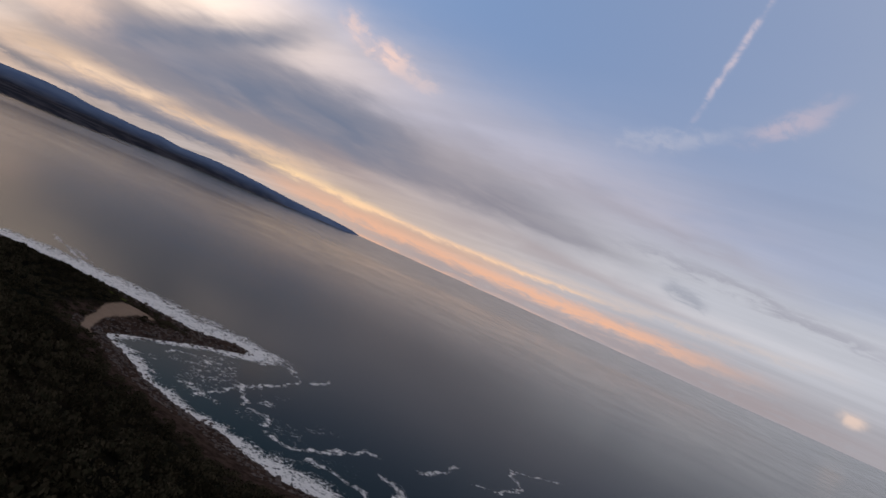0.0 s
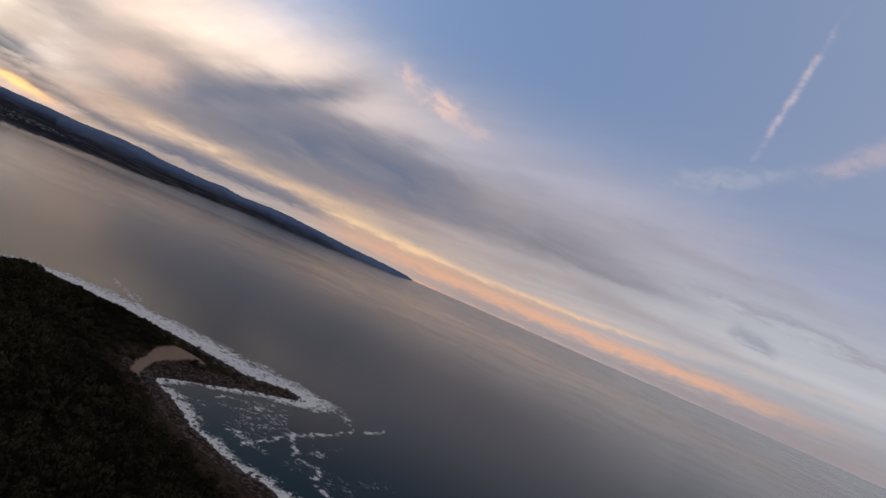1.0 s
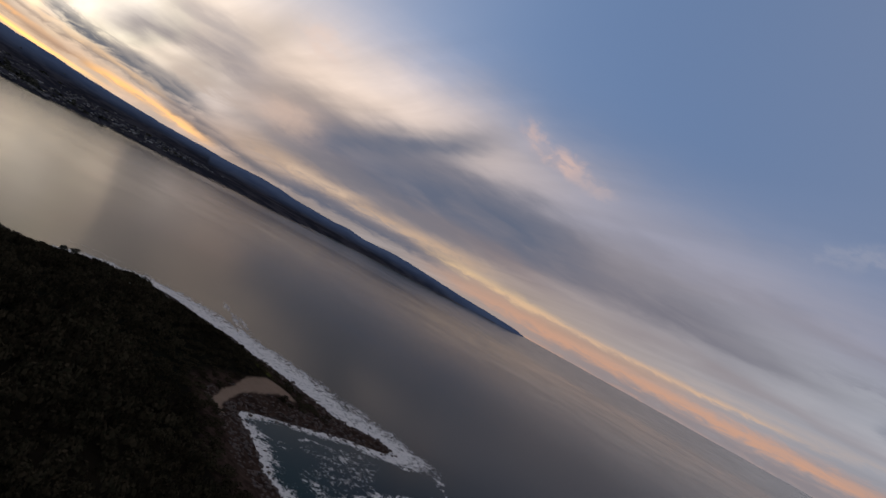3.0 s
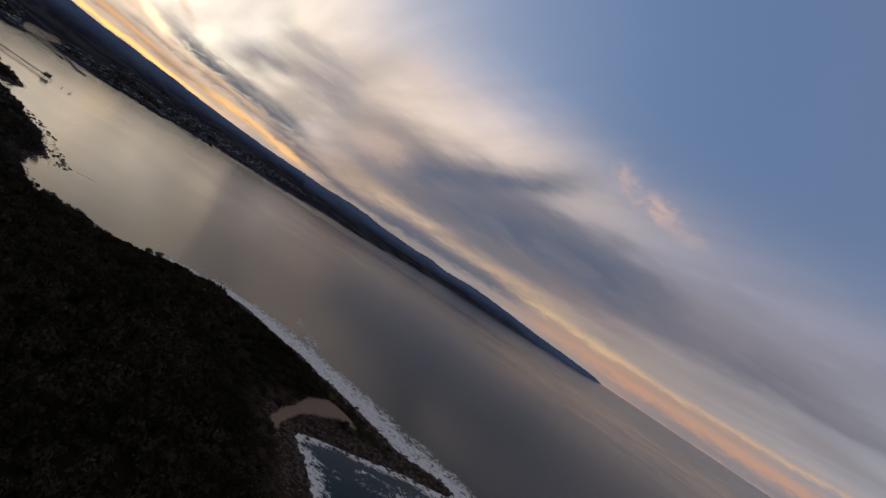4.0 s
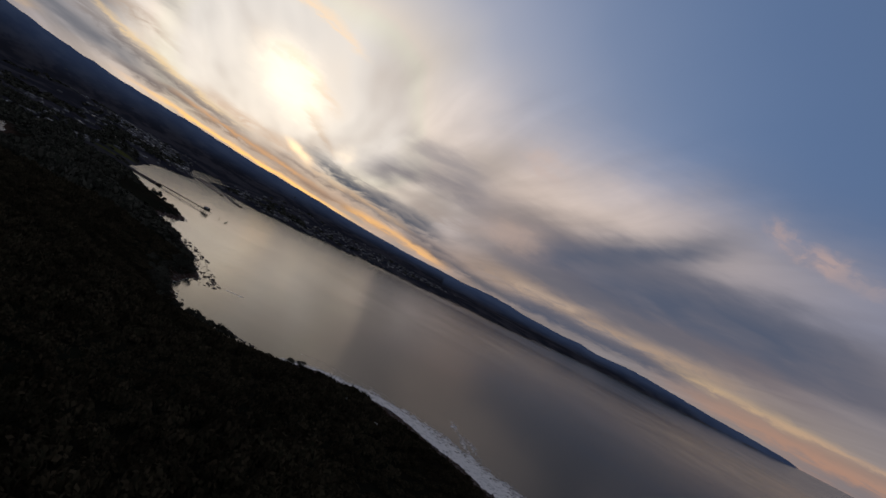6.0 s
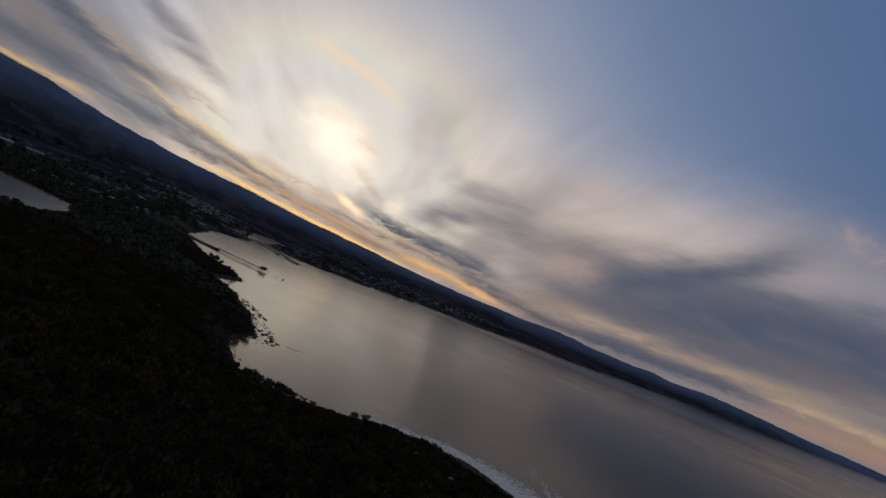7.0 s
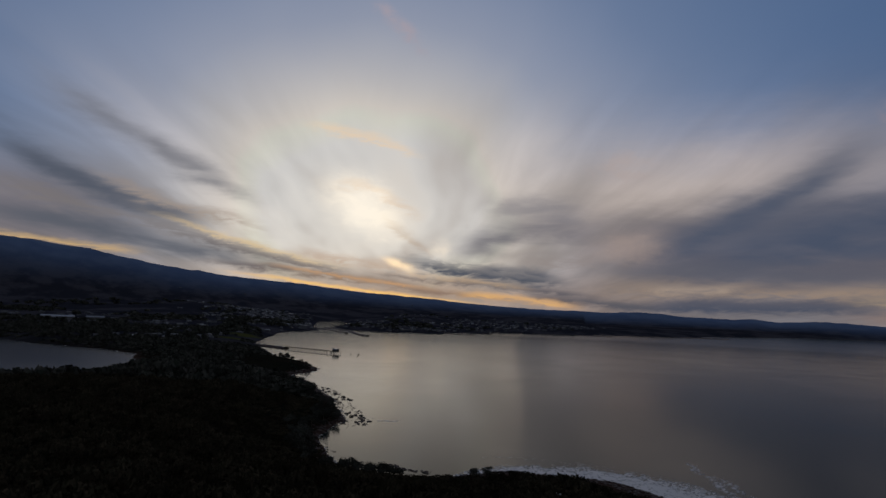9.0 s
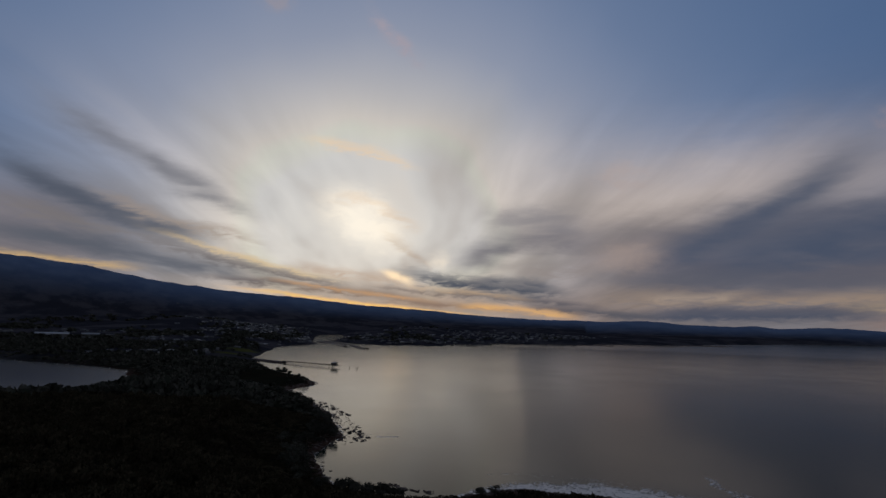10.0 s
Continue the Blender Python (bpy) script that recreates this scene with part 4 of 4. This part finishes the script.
# ---- the jetty ----
def jetty(a, b):
    root = new("jetty")
    a, b = Vector((*a, 0)), Vector((*b, 0))
    long = (b - a).length
    root.matrix_basis = pose(a.x, a.y, 0, 0, 0, math.degrees(math.atan2(b.y - a.y, b.x - a.x)))
    bays = 15
    part("deck", box(-2, long, -1.7, 1.7, 3.6, 4.0, 0.05), M_TIMBER, root)
    for side in (-1.6, 1.6):
        part("kerb_beam", box(-2, long, side - 0.12, side + 0.12, 4.0, 4.3), M_TIMBER, root)
        part("handrail", tube((0, side, 5.1), (long, side, 5.1), 0.06, 0.06, 6), M_TIMBER, root)
    for i in range(bays + 1):
        x = long * i / bays
        part("crosshead", box(x - 0.25, x + 0.25, -2.0, 2.0, 3.1, 3.6), M_TIMBER, root)
        for side in (-1.5, 1.5):
            part("pile", tube((x, side * 1.15, -4), (x, side, 3.2), 0.32, 0.28), M_TIMBER, root)
            part("rail_post", tube((x, side * 1.07, 4.0), (x, side * 1.07, 5.15), 0.07, 0.07, 5), M_TIMBER, root)
    head = part("head_platform", box(long - 1, long + 13, -7, 5, 3.5, 4.1, 0.05), M_TIMBER, root, "broad timber platform at the jetty's end")
    for x in (1, 6, 11.5):
        for y in (-6.3, -1, 4.3):
            part("pile", tube((long + x, y, -4), (long + x, y, 3.5), 0.35, 0.32), M_TIMBER, root)
    shed = part("shed", box(long + 1, long + 9, -5, 3, 4.1, 7.4), M_TIMBER, root, "small dark shed on the platform")
    bm = bmesh.new()
    vs = [bm.verts.new(v) for v in ((0, -5.6, 7.3), (10, -5.6, 7.3), (10, -1, 9.4), (0, -1, 9.4), (0, 3.6, 7.3), (10, 3.6, 7.3))]
    for f in ((0, 1, 2, 3), (3, 2, 5, 4), (0, 3, 4), (1, 5, 2)):
        bm.faces.new([vs[i] for i in f])
    bmesh.ops.translate(bm, vec=(long, 0, 0), verts=bm.verts)
    part("shed_roof", bm, M_ROOF, root)
    part("gantry_arm", tube((long + 9, -1, 8.2), (long + 17, -1, 9.8), 0.35, 0.22, 6), M_TIMBER, root, "sloping loader arm reaching over the water")
    part("gantry_stay", tube((long + 5, -1, 9.2), (long + 14, -1, 9.3), 0.1, 0.1, 5), M_TIMBER, root)
    return tagged(root, "long timber jetty on piles with a dark shed at its end", "jetty")


jetty((-1070, 827), (-944, 842))


def dolphin(x, y):
    root = new("mooring_dolphin")
    root.matrix_basis = pose(x, y, 0) @ Matrix.Scale(0.55, 4)
    for k in range(4):
        a = k * math.tau / 4 + 0.4
        part("pile", tube((1.6 * math.cos(a), 1.6 * math.sin(a), -4), (0.6 * math.cos(a), 0.6 * math.sin(a), 4.2), 0.3, 0.26), M_TIMBER, root)
    part("cap", box(-1.2, 1.2, -1.2, 1.2, 4.0, 4.9, 0.1), M_TIMBER, root)
    return tagged(root, "dark timber mooring dolphin standing in calm water", "mooring post", "mooring dolphins off the jetty")


for x, y in ((-918, 858), (-908, 868), (-893, 852)):
    dolphin(x, y)


# ---- houses and sheds of the far shore ----
def house(wide, deep, tall, up, roof_mat, pale):
    root = new("house")
    part("wall", box(-wide / 2, wide / 2, -deep / 2, deep / 2, -1.5, tall), M_WALL, root)
    bm = bmesh.new()
    w, d = wide / 2 + 0.5, deep / 2 + 0.5
    vs = [bm.verts.new(v) for v in ((-w, -d, tall), (w, -d, tall), (w, 0, tall + up), (-w, 0, tall + up), (w, d, tall), (-w, d, tall))]
    for f in ((0, 1, 2, 3), (3, 2, 4, 5), (0, 3, 5), (1, 4, 2), (0, 5, 4, 1)):
        bm.faces.new([vs[i] for i in f])
    roof = part("roof", bm, roof_mat, root)
    part("chimney", box(wide * 0.2, wide * 0.2 + 0.8, -0.4, 0.4, tall + up * 0.5, tall + up + 0.9), M_WALL, roof)
    for x in (-wide * 0.3, wide * 0.3):
        for side in (-1, 1):
            y = side * deep / 2
            part("window", box(x - 0.8, x + 0.8, y - 0.06, y + 0.06, 0.9, 2.2), M_DARK, root)
    part("door", box(-0.5, 0.5, -deep / 2 - 0.06, -deep / 2 + 0.06, 0, 2.05), M_TIMBER, root)
    return tagged(root, "small house with a pale metal roof among trees" if pale else "small house with a dark pitched roof among trees", "house", "houses of the town")


HOUSES = [house(10, 7, 2.7, 1.7, M_ROOF, False), house(12, 8, 2.8, 1.6, M_PALE, True), house(9, 7, 4.6, 1.6, M_ROOF, False), house(15, 9, 3.2, 1.6, M_PALE, True)]
HOUSE_USED = set()


def put_house(x, y, which, grow=1.0):
    if float(inland(np.array([x]), np.array([y]))[0]) < 12:
        return
    m = pose(x, y, float(ground_z(x, y)[0]), 0, 0, rt.choice((20, 110, 200, 290)) + rt.uniform(-12, 12))
    if which in HOUSE_USED:
        copy_thing(HOUSES[which], m)
    else:
        HOUSE_USED.add(which)
        HOUSES[which].matrix_basis = m


for k in range(190):
    t, o = rt.random(), rt.gauss(0, 1)
    put_house(-1950 - 1150 * t + o * 60, 1420 + 420 * t + o * 110, rt.choice((0, 1, 1, 2, 3)))
for k in range(16):
    put_house(-1000 - 750 * rt.random() + rt.gauss(0, 60), 610 + 430 * rt.random(), rt.choice((0, 0, 1, 2, 3)))
for k in range(60):
    t = rt.random()
    put_house(-1800 - rt.expovariate(1 / 140), 1800 + 900 * t, rt.choice((0, 1, 2, 3)))
for x, y in ((-1654, 1091), (-1669, 1154), (-1330, 731), (-1294, 796), (-1682, 959)):
    put_house(x, y, 3)


def far_town(name, spots, label):
    """Many small gabled roofs, too far to tell apart."""
    vs, fs = [], []
    r = random.Random(31)
    shape = [(-1, -1, 0), (1, -1, 0), (1, 1, 0), (-1, 1, 0), (-1, -1, 1), (1, -1, 1), (1, 1, 1), (-1, 1, 1), (-1, 0, 1.6), (1, 0, 1.6)]
    faces = [(0, 1, 5, 4), (2, 3, 7, 6), (1, 2, 6, 9, 5), (3, 0, 4, 8, 7), (4, 5, 9, 8), (6, 7, 8, 9)]
    xs, ys = np.array([p[0] for p in spots]), np.array([p[1] for p in spots])
    d = inland(xs, ys)
    zs = height(xs, ys, d)
    for x, y, z, e in zip(xs, ys, zs, d):
        if e < 14:
            continue
        a, w, l, h = r.uniform(0, 3.14), r.uniform(4, 9), r.uniform(3, 6), r.uniform(2.6, 4.2)
        b = len(vs)
        for px, py, pz in shape:
            vs.append((x + px * w * math.cos(a) - py * l * math.sin(a), y + px * w * math.sin(a) + py * l * math.cos(a), z - 0.5 + pz * h))
        fs += [tuple(b + i for i in f) for f in faces]
    tagged(new(name, mesh_of(name, vs, fs, M_TOWN)), label, "town", kind="stuff")


town_spots = []
for k in range(620):
    t = rt.random()
    town_spots.append((-1850 - 1150 * t + rt.gauss(0, 90), 1380 + 480 * t + rt.gauss(0, 150)))
for k in range(420):
    t = rt.random()
    town_spots.append((-1720 - rt.expovariate(1 / 260), 1750 + 1500 * t ** 1.3))
for k in range(150):
    town_spots.append((rt.uniform(-2300, -1250), rt.uniform(560, 1150)))
far_town("far_town", town_spots, "scattered grey roofs of a town along the bay")


def warehouse(x, y, long, deep, turn):
    root = new("warehouse")
    root.matrix_basis = pose(x, y, float(ground_z(x, y)[0]), 0, 0, turn)
    part("wall", box(-long / 2, long / 2, -deep / 2, deep / 2, -3, 7), M_WALL, root)
    bm = bmesh.new()
    w, d = long / 2 + 0.6, deep / 2 + 0.6
    vs = [bm.verts.new(v) for v in ((-w, -d, 7), (w, -d, 7), (w, 0, 11), (-w, 0, 11), (w, d, 7), (-w, d, 7))]
    for f in ((0, 1, 2, 3), (3, 2, 4, 5), (0, 3, 5), (1, 4, 2)):
        bm.faces.new([vs[i] for i in f])
    part("roof", bm, M_PALE, root)
    for k in range(3):
        x0 = -long / 2 + long * (k + 0.5) / 3
        part("loading_door", box(x0 - 2.5, x0 + 2.5, -deep / 2 - 0.1, -deep / 2 + 0.1, 0, 4.5), M_ROOF, root)
    return tagged(root, "long low warehouse with a pale metal roof", "warehouse", "sheds by the inner bay")


warehouse(-1990, 700, 78, 24, 68)
warehouse(-1975, 790, 44, 20, 68)
warehouse(-1880, 655, 30, 14, 68)


# ---- small things on the headland ----
def parked_car(x, y, turn):
    root = new("parked_car")
    root.matrix_basis = pose(x, y, float(ground_z(x, y)[0]), 0, 0, turn)
    part("body", box(-2.1, 2.1, -0.85, 0.85, 0.3, 0.95, 0.15), M_WHITE, root)
    cabin = box(-1.3, 0.9, -0.75, 0.75, 0.95, 1.5, 0.12)
    for v in cabin.verts:
        if v.co.z > 1.25:
            v.co.x *= 0.8
    part("cabin", cabin, M_WHITE, root)
    part("windscreen", box(0.72, 0.92, -0.62, 0.62, 1.0, 1.36, 0.02), M_DARK, root)
    for side in (-0.76, 0.76):
        part("side_window", box(-1.0, 0.6, side - 0.02, side + 0.02, 1.02, 1.36), M_DARK, root)
    for wx in (-1.3, 1.3):
        for wy in (-0.8, 0.8):
            part("wheel", tube((wx, wy - 0.11, 0.32), (wx, wy + 0.11, 0.32), 0.33, 0.33, 14), M_TYRE, root)
    return tagged(root, "pale car parked in a gap of the dark scrub", "car")


parked_car(-188, 372, 40)
cabinet = new("utility_cabinet")
cabinet.matrix_basis = pose(-163, 363, float(ground_z(-163, 363)[0]))
part("body", box(-0.6, 0.6, -0.5, 0.5, -0.4, 1.3, 0.05), M_WHITE, cabinet)
part("lid", box(-0.7, 0.7, -0.6, 0.6, 1.3, 1.42, 0.03), M_WHITE, cabinet)
part("door", box(-0.5, 0.5, -0.53, -0.5, 0.1, 1.2), M_WHITE, cabinet)
tagged(cabinet, "white painted utility cabinet in a gap of dark scrub", "cabinet")
